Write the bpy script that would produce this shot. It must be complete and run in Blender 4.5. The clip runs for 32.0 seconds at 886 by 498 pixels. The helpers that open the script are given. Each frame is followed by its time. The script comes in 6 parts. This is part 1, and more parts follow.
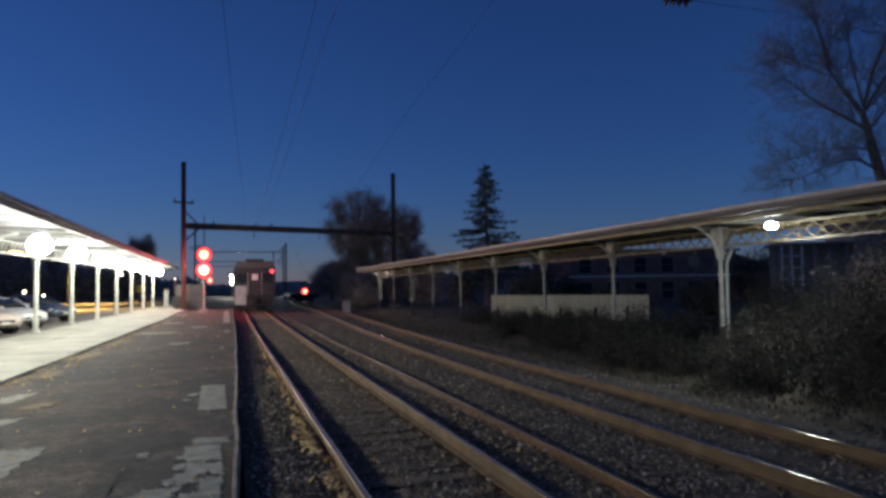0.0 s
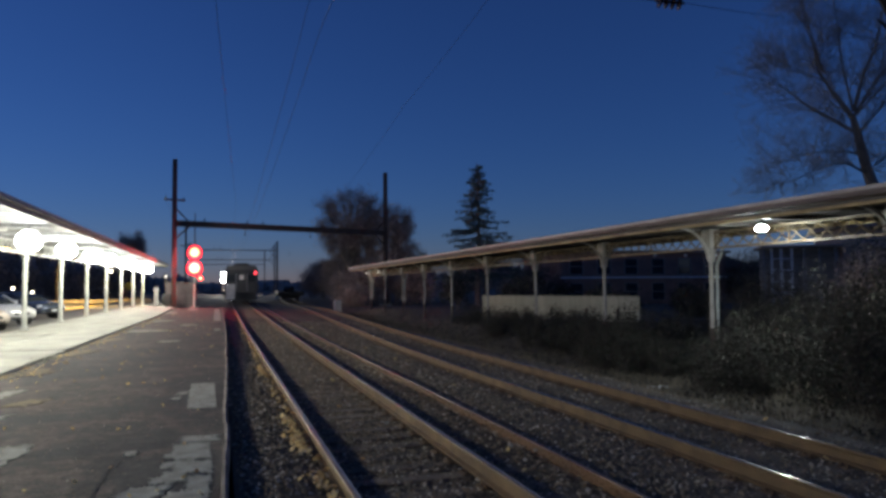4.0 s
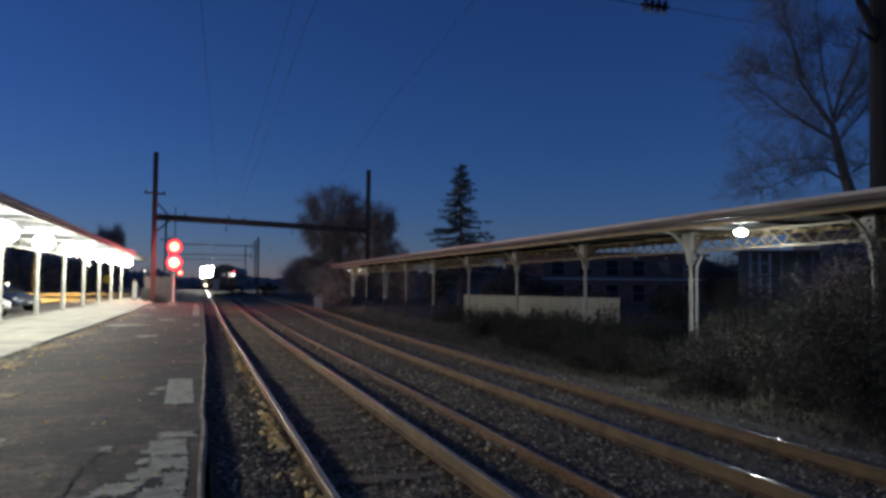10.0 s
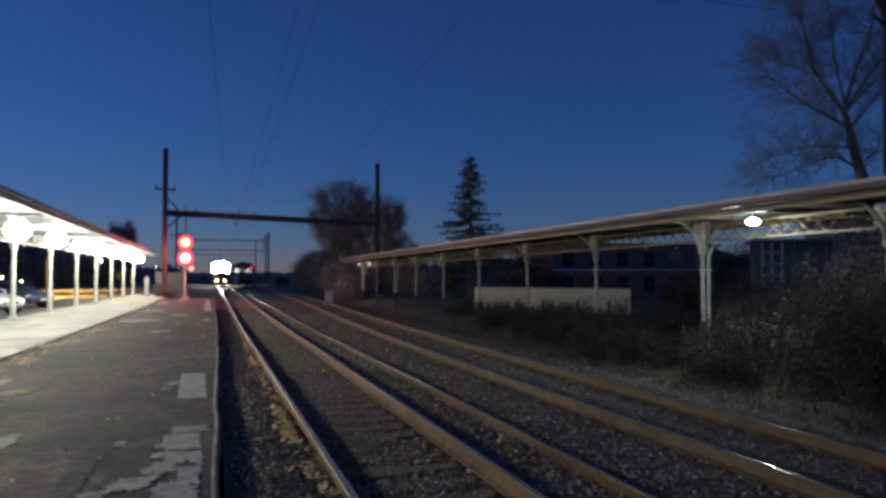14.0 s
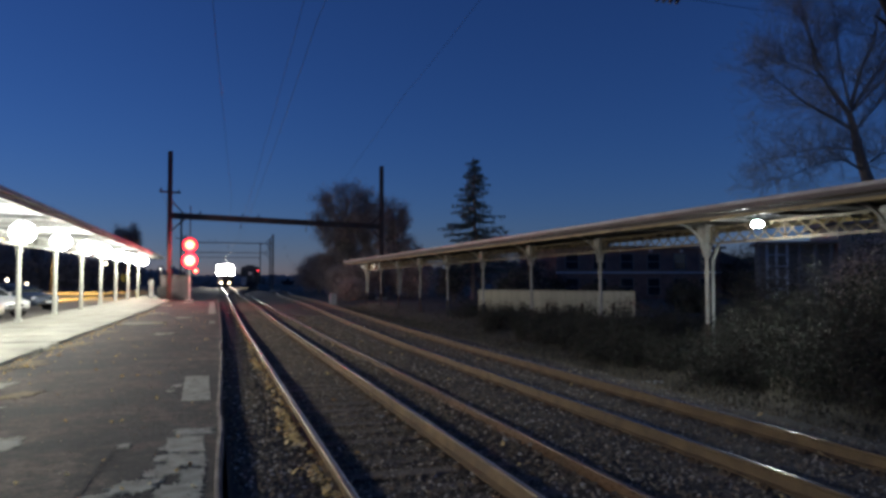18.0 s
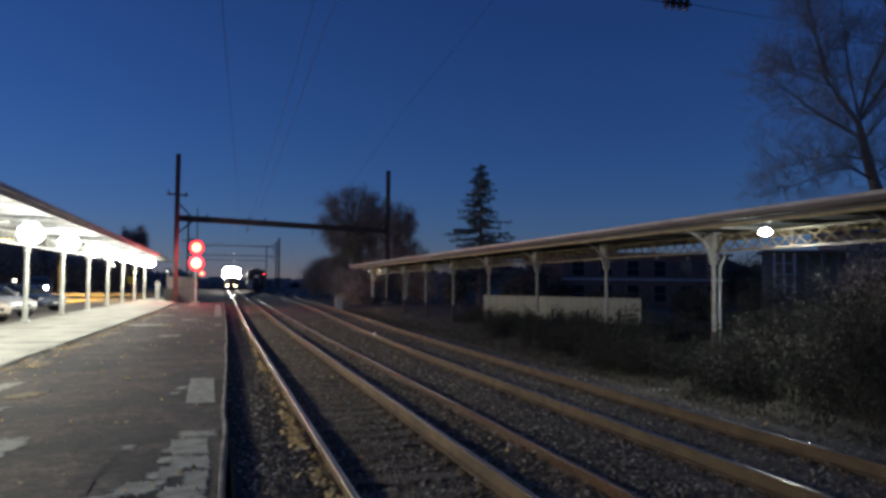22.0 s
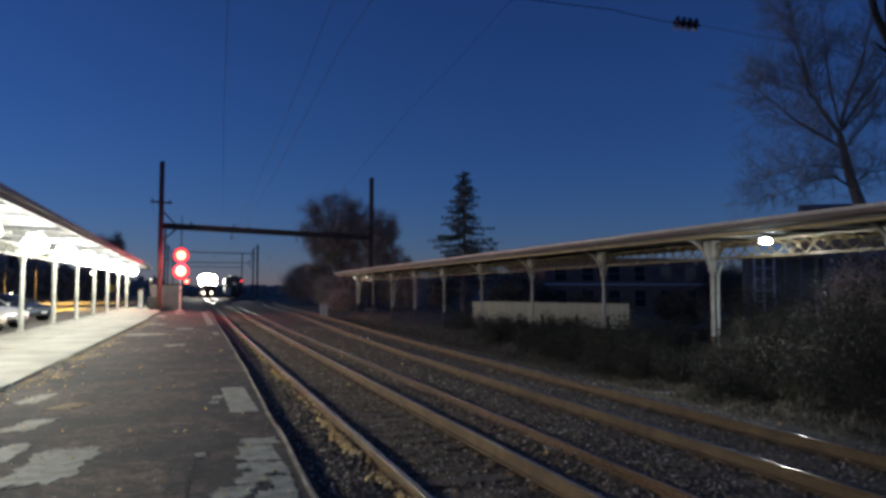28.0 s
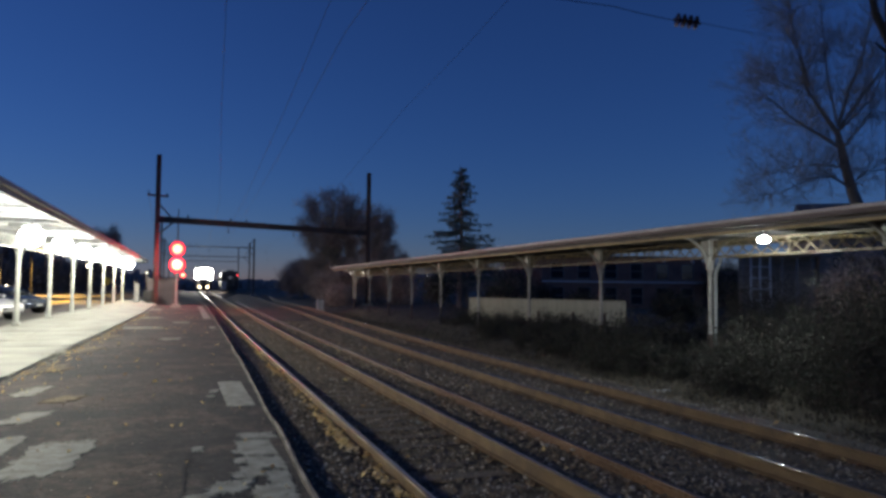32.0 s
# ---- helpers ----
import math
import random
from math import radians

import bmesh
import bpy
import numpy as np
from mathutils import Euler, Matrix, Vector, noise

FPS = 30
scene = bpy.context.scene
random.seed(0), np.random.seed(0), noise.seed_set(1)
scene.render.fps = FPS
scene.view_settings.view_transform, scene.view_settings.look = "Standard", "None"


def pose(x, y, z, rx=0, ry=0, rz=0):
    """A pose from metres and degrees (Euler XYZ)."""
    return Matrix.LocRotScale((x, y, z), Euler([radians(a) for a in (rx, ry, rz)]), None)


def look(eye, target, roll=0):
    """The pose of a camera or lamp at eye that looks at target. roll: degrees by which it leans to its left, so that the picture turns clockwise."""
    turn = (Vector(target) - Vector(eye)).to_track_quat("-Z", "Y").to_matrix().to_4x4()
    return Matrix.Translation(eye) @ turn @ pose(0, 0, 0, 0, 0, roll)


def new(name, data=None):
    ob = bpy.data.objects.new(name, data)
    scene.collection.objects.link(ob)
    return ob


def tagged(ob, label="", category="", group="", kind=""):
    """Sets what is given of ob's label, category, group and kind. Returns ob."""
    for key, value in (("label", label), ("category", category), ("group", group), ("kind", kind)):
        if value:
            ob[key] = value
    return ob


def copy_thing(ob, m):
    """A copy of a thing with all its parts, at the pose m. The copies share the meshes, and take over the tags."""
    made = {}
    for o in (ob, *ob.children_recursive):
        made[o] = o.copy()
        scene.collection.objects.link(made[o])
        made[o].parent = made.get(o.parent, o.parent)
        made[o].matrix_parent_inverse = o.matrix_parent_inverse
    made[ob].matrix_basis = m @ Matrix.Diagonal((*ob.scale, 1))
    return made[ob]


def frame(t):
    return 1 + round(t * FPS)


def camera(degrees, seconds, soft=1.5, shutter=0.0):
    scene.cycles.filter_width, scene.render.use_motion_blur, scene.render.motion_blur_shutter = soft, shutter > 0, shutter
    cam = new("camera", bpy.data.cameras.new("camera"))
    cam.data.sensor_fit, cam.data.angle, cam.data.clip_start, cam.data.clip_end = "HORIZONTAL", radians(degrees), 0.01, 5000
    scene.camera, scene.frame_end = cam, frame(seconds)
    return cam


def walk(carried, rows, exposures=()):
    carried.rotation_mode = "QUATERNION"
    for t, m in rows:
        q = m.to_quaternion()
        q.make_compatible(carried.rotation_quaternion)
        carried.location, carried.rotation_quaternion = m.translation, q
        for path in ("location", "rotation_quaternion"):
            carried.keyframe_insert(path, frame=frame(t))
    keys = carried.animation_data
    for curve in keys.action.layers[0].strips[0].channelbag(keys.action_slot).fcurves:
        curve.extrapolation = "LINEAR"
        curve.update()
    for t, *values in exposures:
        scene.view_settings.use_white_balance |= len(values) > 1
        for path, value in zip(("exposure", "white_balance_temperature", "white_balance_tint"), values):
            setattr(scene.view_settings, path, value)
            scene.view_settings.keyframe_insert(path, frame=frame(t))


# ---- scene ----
cam = camera(63.4, 32.0, soft=3.2)
PATH = [
    (0, (-0.158, -0.106, 1.663), (0.423, 1.805, 1.758), -0.9),
    (0.5, (-0.157, -0.101, 1.659), (0.429, 1.809, 1.754), -0.7),
    (1, (-0.155, -0.096, 1.662), (0.438, 1.812, 1.757), -0.1),
    (1.5, (-0.166, -0.096, 1.657), (0.429, 1.811, 1.749), -0.1),
    (2, (-0.162, -0.103, 1.662), (0.433, 1.805, 1.753), -0.5),
    (2.5, (-0.152, -0.118, 1.665), (0.443, 1.789, 1.758), -0.6),
    (3, (-0.153, -0.105, 1.663), (0.445, 1.801, 1.758), -0.4),
    (3.5, (-0.155, -0.107, 1.66), (0.444, 1.799, 1.755), -0.4),
    (5.5, (-0.158, -0.103, 1.66), (0.469, 1.794, 1.752), -0.3),
    (6, (-0.155, -0.092, 1.66), (0.475, 1.804, 1.752), 0.1),
    (6.5, (-0.16, -0.103, 1.663), (0.474, 1.792, 1.755), 0.4),
    (7, (-0.158, -0.084, 1.655), (0.479, 1.809, 1.746), 0.2),
    (7.5, (-0.154, -0.089, 1.66), (0.485, 1.804, 1.749), 0.1),
    (8, (-0.158, -0.093, 1.659), (0.483, 1.799, 1.748), 0.1),
    (8.5, (-0.157, -0.082, 1.661), (0.487, 1.809, 1.75), 0.3),
    (9, (-0.162, -0.096, 1.667), (0.484, 1.795, 1.758), 0.5),
    (9.5, (-0.155, -0.099, 1.662), (0.492, 1.791, 1.753), 0.2),
    (10, (-0.155, -0.097, 1.66), (0.495, 1.792, 1.751), 0.5),
    (10.5, (-0.15, -0.092, 1.664), (0.503, 1.797, 1.756), 0.3),
    (11, (-0.158, -0.093, 1.658), (0.495, 1.795, 1.753), 0.3),
    (11.5, (-0.155, -0.079, 1.658), (0.496, 1.81, 1.753), 0.6),
    (12, (-0.156, -0.078, 1.658), (0.494, 1.811, 1.753), 0.2),
    (12.5, (-0.151, -0.081, 1.654), (0.497, 1.809, 1.738), 0.1),
    (13, (-0.145, -0.08, 1.657), (0.501, 1.812, 1.734), 0.0),
    (13.5, (-0.15, -0.076, 1.655), (0.492, 1.817, 1.729), 0.0),
    (14, (-0.154, -0.073, 1.655), (0.471, 1.826, 1.726), -0.1),
    (14.5, (-0.151, -0.08, 1.662), (0.466, 1.822, 1.734), -0.1),
    (16.5, (-0.143, -0.065, 1.65), (0.464, 1.84, 1.718), -0.5),
    (17, (-0.137, -0.065, 1.651), (0.468, 1.84, 1.72), -0.1),
    (17.5, (-0.141, -0.069, 1.654), (0.468, 1.834, 1.73), -0.2),
    (18, (-0.146, -0.071, 1.656), (0.468, 1.831, 1.734), -0.1),
    (18.5, (-0.145, -0.075, 1.66), (0.47, 1.826, 1.741), 0.1),
    (19, (-0.14, -0.057, 1.655), (0.477, 1.844, 1.74), 0.0),
    (19.5, (-0.145, -0.062, 1.656), (0.471, 1.838, 1.746), 0.2),
    (20, (-0.148, -0.063, 1.65), (0.465, 1.838, 1.744), 0.1),
    (20.5, (-0.149, -0.062, 1.656), (0.46, 1.841, 1.753), 0.2),
    (21, (-0.145, -0.062, 1.654), (0.458, 1.843, 1.752), 0.3),
    (21.5, (-0.142, -0.062, 1.647), (0.457, 1.843, 1.743), 0.3),
    (22, (-0.144, -0.065, 1.654), (0.454, 1.842, 1.746), 0.5),
    (22.5, (-0.147, -0.052, 1.65), (0.453, 1.854, 1.742), 0.3),
    (23, (-0.156, -0.051, 1.651), (0.449, 1.854, 1.741), 0.5),
    (23.5, (-0.214, -0.056, 1.653), (0.393, 1.847, 1.742), 0.5),
    (24, (-0.325, -0.084, 1.659), (0.284, 1.819, 1.752), -0.2),
    (24.5, (-0.431, -0.11, 1.67), (0.183, 1.791, 1.773), -0.1),
    (25, (-0.593, -0.205, 1.71), (0.025, 1.694, 1.817), -0.6),
    (25.5, (-0.75, -0.238, 1.725), (-0.143, 1.666, 1.819), -0.6),
    (27.5, (-1.087, -0.232, 1.731), (-0.427, 1.653, 1.836), -0.2),
    (28, (-1.098, -0.206, 1.724), (-0.431, 1.677, 1.831), 0.1),
    (28.5, (-1.095, -0.195, 1.715), (-0.421, 1.686, 1.819), 0.2),
    (29, (-1.103, -0.164, 1.703), (-0.424, 1.715, 1.798), 0.2),
    (29.5, (-1.109, -0.191, 1.716), (-0.428, 1.688, 1.807), 0.7),
    (30, (-1.1, -0.191, 1.713), (-0.415, 1.686, 1.801), 0.2),
    (30.5, (-1.099, -0.198, 1.714), (-0.409, 1.677, 1.796), 0.3),
    (31, (-1.104, -0.18, 1.715), (-0.42, 1.698, 1.796), 0.6),
    (31.5, (-1.113, -0.193, 1.719), (-0.432, 1.685, 1.803), 0.6),
    (32, (-1.116, -0.173, 1.72), (-0.44, 1.707, 1.816), 0.6),
]
walk(cam, [(t, look(eye, target, roll)) for t, eye, target, roll in PATH])

# ---- world and large lights ----
world = bpy.data.worlds.new("dusk_sky")
scene.world = world
world.use_nodes = True
wn, wl = world.node_tree.nodes, world.node_tree.links
sky = wn.new("ShaderNodeTexSky")
sky.sky_type = "NISHITA"
sky.sun_disc = False
sky.sun_elevation = radians(9)
sky.sun_rotation = radians(302)
sky.air_density, sky.dust_density, sky.ozone_density = 1.0, 0.0, 7.0
dusk = wn.new("ShaderNodeMix")
dusk.data_type, dusk.blend_type = "RGBA", "MULTIPLY"
dusk.inputs["Factor"].default_value = 1.0
dusk.inputs[7].default_value = (1.06, 0.78, 1.04, 1)
wl.new(sky.outputs[0], dusk.inputs[6])
wl.new(dusk.outputs[2], wn["Background"].inputs[0])
wn["Background"].inputs[1].default_value = 0.066


def lamp(name, kind, energy, colour, m, size=0.1, cone=None):
    data = bpy.data.lights.new(name, kind)
    data.energy, data.color = energy, colour
    if kind == "SPOT":
        data.spot_size, data.spot_blend, data.shadow_soft_size = radians(cone), 0.6, size
    elif kind == "POINT":
        data.shadow_soft_size = size
    ob = new(name, data)
    ob.matrix_world = m
    return ob


# ---- materials ----
def rgb(r, g, b):
    return (r, g, b, 1)


def mat(name, base, other=None, rough=0.8, metal=0.0, scale=4.0, fine=40.0, bump=0.3, vary=0.0, stretch=None, mixat=0.5):
    """A surface of two colours in patches, with fine grain and relief. vary: brightness spread from object to object."""
    m = bpy.data.materials.new(name)
    m.use_nodes = True
    n, l = m.node_tree.nodes, m.node_tree.links
    b = n["Principled BSDF"]
    other = other or tuple(c * 0.6 for c in base)
    co = n.new("ShaderNodeTexCoord")
    src = co.outputs["Object"]
    if stretch:
        mp = n.new("ShaderNodeMapping")
        mp.inputs["Scale"].default_value = stretch
        l.new(src, mp.inputs["Vector"])
        src = mp.outputs["Vector"]
    big = n.new("ShaderNodeTexNoise")
    big.inputs["Scale"].default_value, big.inputs["Detail"].default_value = scale, 6
    small = n.new("ShaderNodeTexNoise")
    small.inputs["Scale"].default_value, small.inputs["Detail"].default_value = fine, 4
    l.new(src, big.inputs["Vector"])
    l.new(src, small.inputs["Vector"])
    ramp = n.new("ShaderNodeValToRGB")
    ramp.color_ramp.elements[0].position, ramp.color_ramp.elements[1].position = mixat - 0.17, mixat + 0.17
    ramp.color_ramp.elements[0].color, ramp.color_ramp.elements[1].color = rgb(*other), rgb(*base)
    l.new(big.outputs["Fac"], ramp.inputs["Fac"])
    grain = n.new("ShaderNodeMix")
    grain.data_type, grain.blend_type = "RGBA", "OVERLAY"
    grain.inputs["Factor"].default_value = 0.45
    l.new(ramp.outputs["Color"], grain.inputs[6])
    l.new(small.outputs["Fac"], grain.inputs[7])
    out = grain.outputs[2]
    if vary:
        oi = n.new("ShaderNodeObjectInfo")
        mr = n.new("ShaderNodeMapRange")
        mr.inputs["To Min"].default_value, mr.inputs["To Max"].default_value = 1 - vary, 1 + vary
        l.new(oi.outputs["Random"], mr.inputs["Value"])
        mul = n.new("ShaderNodeMix")
        mul.data_type, mul.blend_type = "RGBA", "MULTIPLY"
        mul.inputs["Factor"].default_value = 1.0
        l.new(out, mul.inputs[6])
        l.new(mr.outputs["Result"], mul.inputs[7])
        out = mul.outputs[2]
    l.new(out, b.inputs["Base Color"])
    b.inputs["Metallic"].default_value = metal
    rr = n.new("ShaderNodeMapRange")
    rr.inputs["To Min"].default_value, rr.inputs["To Max"].default_value = max(0.03, rough - 0.12), min(1.0, rough + 0.12)
    l.new(small.outputs["Fac"], rr.inputs["Value"])
    l.new(rr.outputs["Result"], b.inputs["Roughness"])
    if bump:
        bp = n.new("ShaderNodeBump")
        bp.inputs["Strength"].default_value, bp.inputs["Distance"].default_value = bump, 0.02
        l.new(small.outputs["Fac"], bp.inputs["Height"])
        l.new(bp.outputs["Normal"], b.inputs["Normal"])
    return m


def island_mat(name, ramp_colours, rough=0.85, bump=0.0, fine=60.0):
    """Joined small pieces, each with its own shade."""
    m = bpy.data.materials.new(name)
    m.use_nodes = True
    n, l = m.node_tree.nodes, m.node_tree.links
    geo = n.new("ShaderNodeNewGeometry")
    ramp = n.new("ShaderNodeValToRGB")
    e = ramp.color_ramp.elements
    while len(e) < len(ramp_colours):
        e.new(0.5)
    for i, c in enumerate(ramp_colours):
        e[i].position, e[i].color = i / (len(ramp_colours) - 1), rgb(*c)
    l.new(geo.outputs["Random Per Island"], ramp.inputs["Fac"])
    l.new(ramp.outputs["Color"], n["Principled BSDF"].inputs["Base Color"])
    n["Principled BSDF"].inputs["Roughness"].default_value = rough
    return m


def glow(name, colour, strength):
    m = bpy.data.materials.new(name)
    m.use_nodes = True
    b = m.node_tree.nodes["Principled BSDF"]
    b.inputs["Base Color"].default_value = rgb(*colour)
    b.inputs["Emission Color"].default_value = rgb(*colour)
    b.inputs["Emission Strength"].default_value = strength
    return m


def glass(name, colour=(0.02, 0.025, 0.03), rough=0.05):
    m = bpy.data.materials.new(name)
    m.use_nodes = True
    b = m.node_tree.nodes["Principled BSDF"]
    b.inputs["Base Color"].default_value, b.inputs["Roughness"].default_value = rgb(*colour), rough
    b.inputs["Specular IOR Level"].default_value = 0.7
    return m




def asphalt_mat():
    m = mat("platform_asphalt", (0.053, 0.049, 0.044), (0.02, 0.02, 0.02), 0.92, scale=1.6, fine=34, bump=0.0)
    n, l = m.node_tree.nodes, m.node_tree.links
    b = n["Principled BSDF"]
    old = b.inputs["Base Color"].links[0].from_socket
    co = n.new("ShaderNodeTexCoord")
    stain = n.new("ShaderNodeTexNoise")
    stain.inputs["Scale"].default_value, stain.inputs["Detail"].default_value, stain.inputs["Distortion"].default_value = 0.45, 8, 1.2
    r1 = n.new("ShaderNodeValToRGB")
    r1.color_ramp.elements[0].position, r1.color_ramp.elements[1].position = 0.42, 0.62
    r1.color_ramp.elements[0].color, r1.color_ramp.elements[1].color = (0.5, 0.5, 0.52, 1), (1.6, 1.38, 1.2, 1)
    grit = n.new("ShaderNodeTexVoronoi")
    grit.inputs["Scale"].default_value = 26
    r2 = n.new("ShaderNodeValToRGB")
    r2.color_ramp.elements[0].color, r2.color_ramp.elements[1].color = (0.4, 0.4, 0.42, 1), (1.75, 1.68, 1.6, 1)
    blot = n.new("ShaderNodeTexNoise")
    blot.inputs["Scale"].default_value, blot.inputs["Detail"].default_value, blot.inputs["Roughness"].default_value = 5.5, 6, 0.65
    r3 = n.new("ShaderNodeValToRGB")
    r3.color_ramp.elements[0].position, r3.color_ramp.elements[1].position = 0.41, 0.61
    r3.color_ramp.elements[0].color, r3.color_ramp.elements[1].color = (0.42, 0.42, 0.41, 1), (1.62, 1.58, 1.5, 1)
    for t in (stain, grit, blot):
        l.new(co.outputs["Object"], t.inputs["Vector"])
    l.new(blot.outputs["Fac"], r3.inputs["Fac"])
    l.new(stain.outputs["Fac"], r1.inputs["Fac"])
    l.new(grit.outputs["Color"], r2.inputs["Fac"])
    src = old
    for r in (r1, r2, r3):
        mx = n.new("ShaderNodeMix")
        mx.data_type, mx.blend_type = "RGBA", "MULTIPLY"
        mx.inputs["Factor"].default_value = 1.0
        l.new(src, mx.inputs[6])
        l.new(r.outputs["Color"], mx.inputs[7])
        src = mx.outputs[2]
    l.new(src, b.inputs["Base Color"])
    bp = n.new("ShaderNodeBump")
    bp.inputs["Strength"].default_value, bp.inputs["Distance"].default_value = 0.7, 0.012
    l.new(grit.outputs["Distance"], bp.inputs["Height"])
    l.new(bp.outputs["Normal"], b.inputs["Normal"])
    return m


M_ASPHALT = asphalt_mat()
M_CRACK = mat("dark_crack_filler", (0.02, 0.02, 0.02), None, 0.95, bump=0)
M_LOT = mat("lot_asphalt", (0.15, 0.14, 0.12), (0.09, 0.085, 0.075), 0.85, scale=0.5, fine=50, bump=0.4)
M_CONCRETE = mat("worn_concrete", (0.41, 0.405, 0.34), (0.26, 0.26, 0.215), 0.9, scale=0.9, fine=45, bump=0.4)
M_WORN = mat("worn_brown_gravel", (0.25, 0.185, 0.1), (0.08, 0.065, 0.045), 0.95, scale=5, fine=50, bump=0.6, mixat=0.5)
M_PATCH = mat("bare_concrete_patch", (0.32, 0.315, 0.265), (0.15, 0.147, 0.122), 0.92, scale=7, fine=70, bump=0.5, mixat=0.43)
M_COPING = mat("edge_coping", (0.34, 0.29, 0.23), (0.15, 0.12, 0.1), 0.9, scale=2.5, fine=60, bump=0.6, vary=0.15)
M_BRICKPAVE = mat("brick_paving", (0.35, 0.13, 0.07), (0.22, 0.08, 0.05), 0.9, scale=8, vary=0.2)
M_EARTH = mat("dark_ballast_ground", (0.14, 0.105, 0.065), (0.075, 0.057, 0.037), 0.95, scale=1.3, fine=30, bump=1.0)
M_SCRUB = mat("scrub_ground", (0.165, 0.13, 0.085), (0.08, 0.066, 0.046), 0.97, scale=1.6, fine=18, bump=1.0)
M_STONE = island_mat("ballast_stone", [(0.075, 0.06, 0.042), (0.16, 0.13, 0.09), (0.25, 0.205, 0.145), (0.24, 0.155, 0.085), (0.6, 0.53, 0.42)], 0.9)
M_RUST = mat("rusty_rail_steel", (0.175, 0.105, 0.042), (0.1, 0.06, 0.026), 0.8, 0.0, scale=3, fine=50, bump=0.3)
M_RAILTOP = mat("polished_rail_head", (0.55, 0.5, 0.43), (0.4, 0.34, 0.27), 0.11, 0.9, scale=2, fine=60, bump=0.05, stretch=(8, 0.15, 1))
# pale diffuse strip: the glint along the rail head put into colour
M_RAILWHITE = mat("glint_coloured_rail_edge", (0.72, 0.69, 0.6), (0.52, 0.47, 0.39), 0.3, 0.2, scale=2, fine=60, bump=0.05, stretch=(8, 0.15, 1))
M_SPARERUST = mat("red_rusty_spare_rail", (0.2, 0.108, 0.055), (0.12, 0.066, 0.036), 0.3, 0.35, scale=3, fine=50, bump=0.3, stretch=(6, 0.3, 1))
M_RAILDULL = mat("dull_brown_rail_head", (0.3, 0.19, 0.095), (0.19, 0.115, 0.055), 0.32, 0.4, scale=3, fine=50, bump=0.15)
M_TIE = mat("weathered_tie_wood", (0.19, 0.15, 0.11), (0.1, 0.078, 0.058), 0.92, scale=4, fine=30, bump=0.7, vary=0.35, stretch=(0.6, 9, 9))
M_LEAFDRY = island_mat("fallen_leaf", [(0.72, 0.47, 0.15), (0.86, 0.64, 0.26), (0.5, 0.27, 0.09), (0.88, 0.72, 0.4)], 0.8)
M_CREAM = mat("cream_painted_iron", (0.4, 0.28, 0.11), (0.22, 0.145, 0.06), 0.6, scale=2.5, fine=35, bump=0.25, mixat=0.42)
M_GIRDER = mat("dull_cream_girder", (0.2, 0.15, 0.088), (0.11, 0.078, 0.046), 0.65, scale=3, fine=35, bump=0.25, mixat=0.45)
M_WHITEPAINT = mat("white_painted_iron", (0.45, 0.45, 0.41), (0.32, 0.33, 0.29), 0.55, scale=2, fine=30, bump=0.2, mixat=0.4)
M_COLUMNGREY = mat("dull_painted_column", (0.42, 0.39, 0.34), (0.25, 0.215, 0.18), 0.6, scale=2.5, fine=35, bump=0.25, mixat=0.42)
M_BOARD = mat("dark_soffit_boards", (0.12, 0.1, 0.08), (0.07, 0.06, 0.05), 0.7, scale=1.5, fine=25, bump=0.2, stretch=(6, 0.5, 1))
M_SOFFITWHITE = mat("white_soffit_boards", (0.36, 0.36, 0.35), (0.26, 0.26, 0.255), 0.7, scale=1.5, fine=25, bump=0.2, stretch=(6, 0.5, 1))
M_ROOF = mat("canopy_roofing", (0.2, 0.17, 0.15), (0.12, 0.1, 0.09), 0.85, scale=2, fine=40, bump=0.4)
M_DRIPEDGE = mat("pale_drip_edge", (0.46, 0.39, 0.35), (0.33, 0.27, 0.235), 0.5, scale=2, fine=40, bump=0.2)
M_GUTTER = mat("roof_edge_metal", (0.17, 0.122, 0.108), (0.105, 0.072, 0.063), 0.65, scale=2, fine=40, bump=0.2, stretch=(1, 0.5, 1))
M_FASCIADARK = mat("dull_fascia_paint", (0.5, 0.48, 0.46), (0.36, 0.34, 0.32), 0.6, scale=2, fine=30)
M_STEEL = mat("weathered_black_steel", (0.05, 0.045, 0.045), (0.09, 0.05, 0.035), 0.65, 0.3, scale=2, fine=30)
M_WIRE = mat("dark_copper_wire", (0.03, 0.028, 0.028), None, 0.6, 0.5, bump=0)
M_PORCELAIN = mat("brown_glazed_porcelain", (0.035, 0.018, 0.012), None, 0.25, bump=0)
M_BARK = mat("bare_bark", (0.24, 0.2, 0.17), (0.14, 0.115, 0.1), 0.95, scale=5, fine=40, bump=0.8, stretch=(4, 4, 0.8))
# bark copy for the near trunk, darkened to offset the canopy lamp's light
M_DARKBARK = mat("darkened_bark", (0.04, 0.034, 0.03), (0.022, 0.019, 0.017), 0.95, scale=5, fine=40, bump=0.8, stretch=(4, 4, 0.8))
M_TWIG = mat("winter_twig", (0.34, 0.28, 0.23), None, 0.95, bump=0)
M_BRUSHWOOD = mat("dark_brushwood", (0.085, 0.068, 0.054), None, 0.95, bump=0)
M_TWIGRED = mat("reddish_twig", (0.24, 0.15, 0.125), None, 0.95, bump=0)
M_NEEDLE = island_mat("spruce_needles", [(0.09, 0.12, 0.1), (0.13, 0.16, 0.13), (0.11, 0.13, 0.11)], 0.9)
M_BROWNLEAF = island_mat("clinging_brown_leaves", [(0.36, 0.26, 0.22), (0.43, 0.32, 0.26), (0.29, 0.225, 0.2)], 0.9)
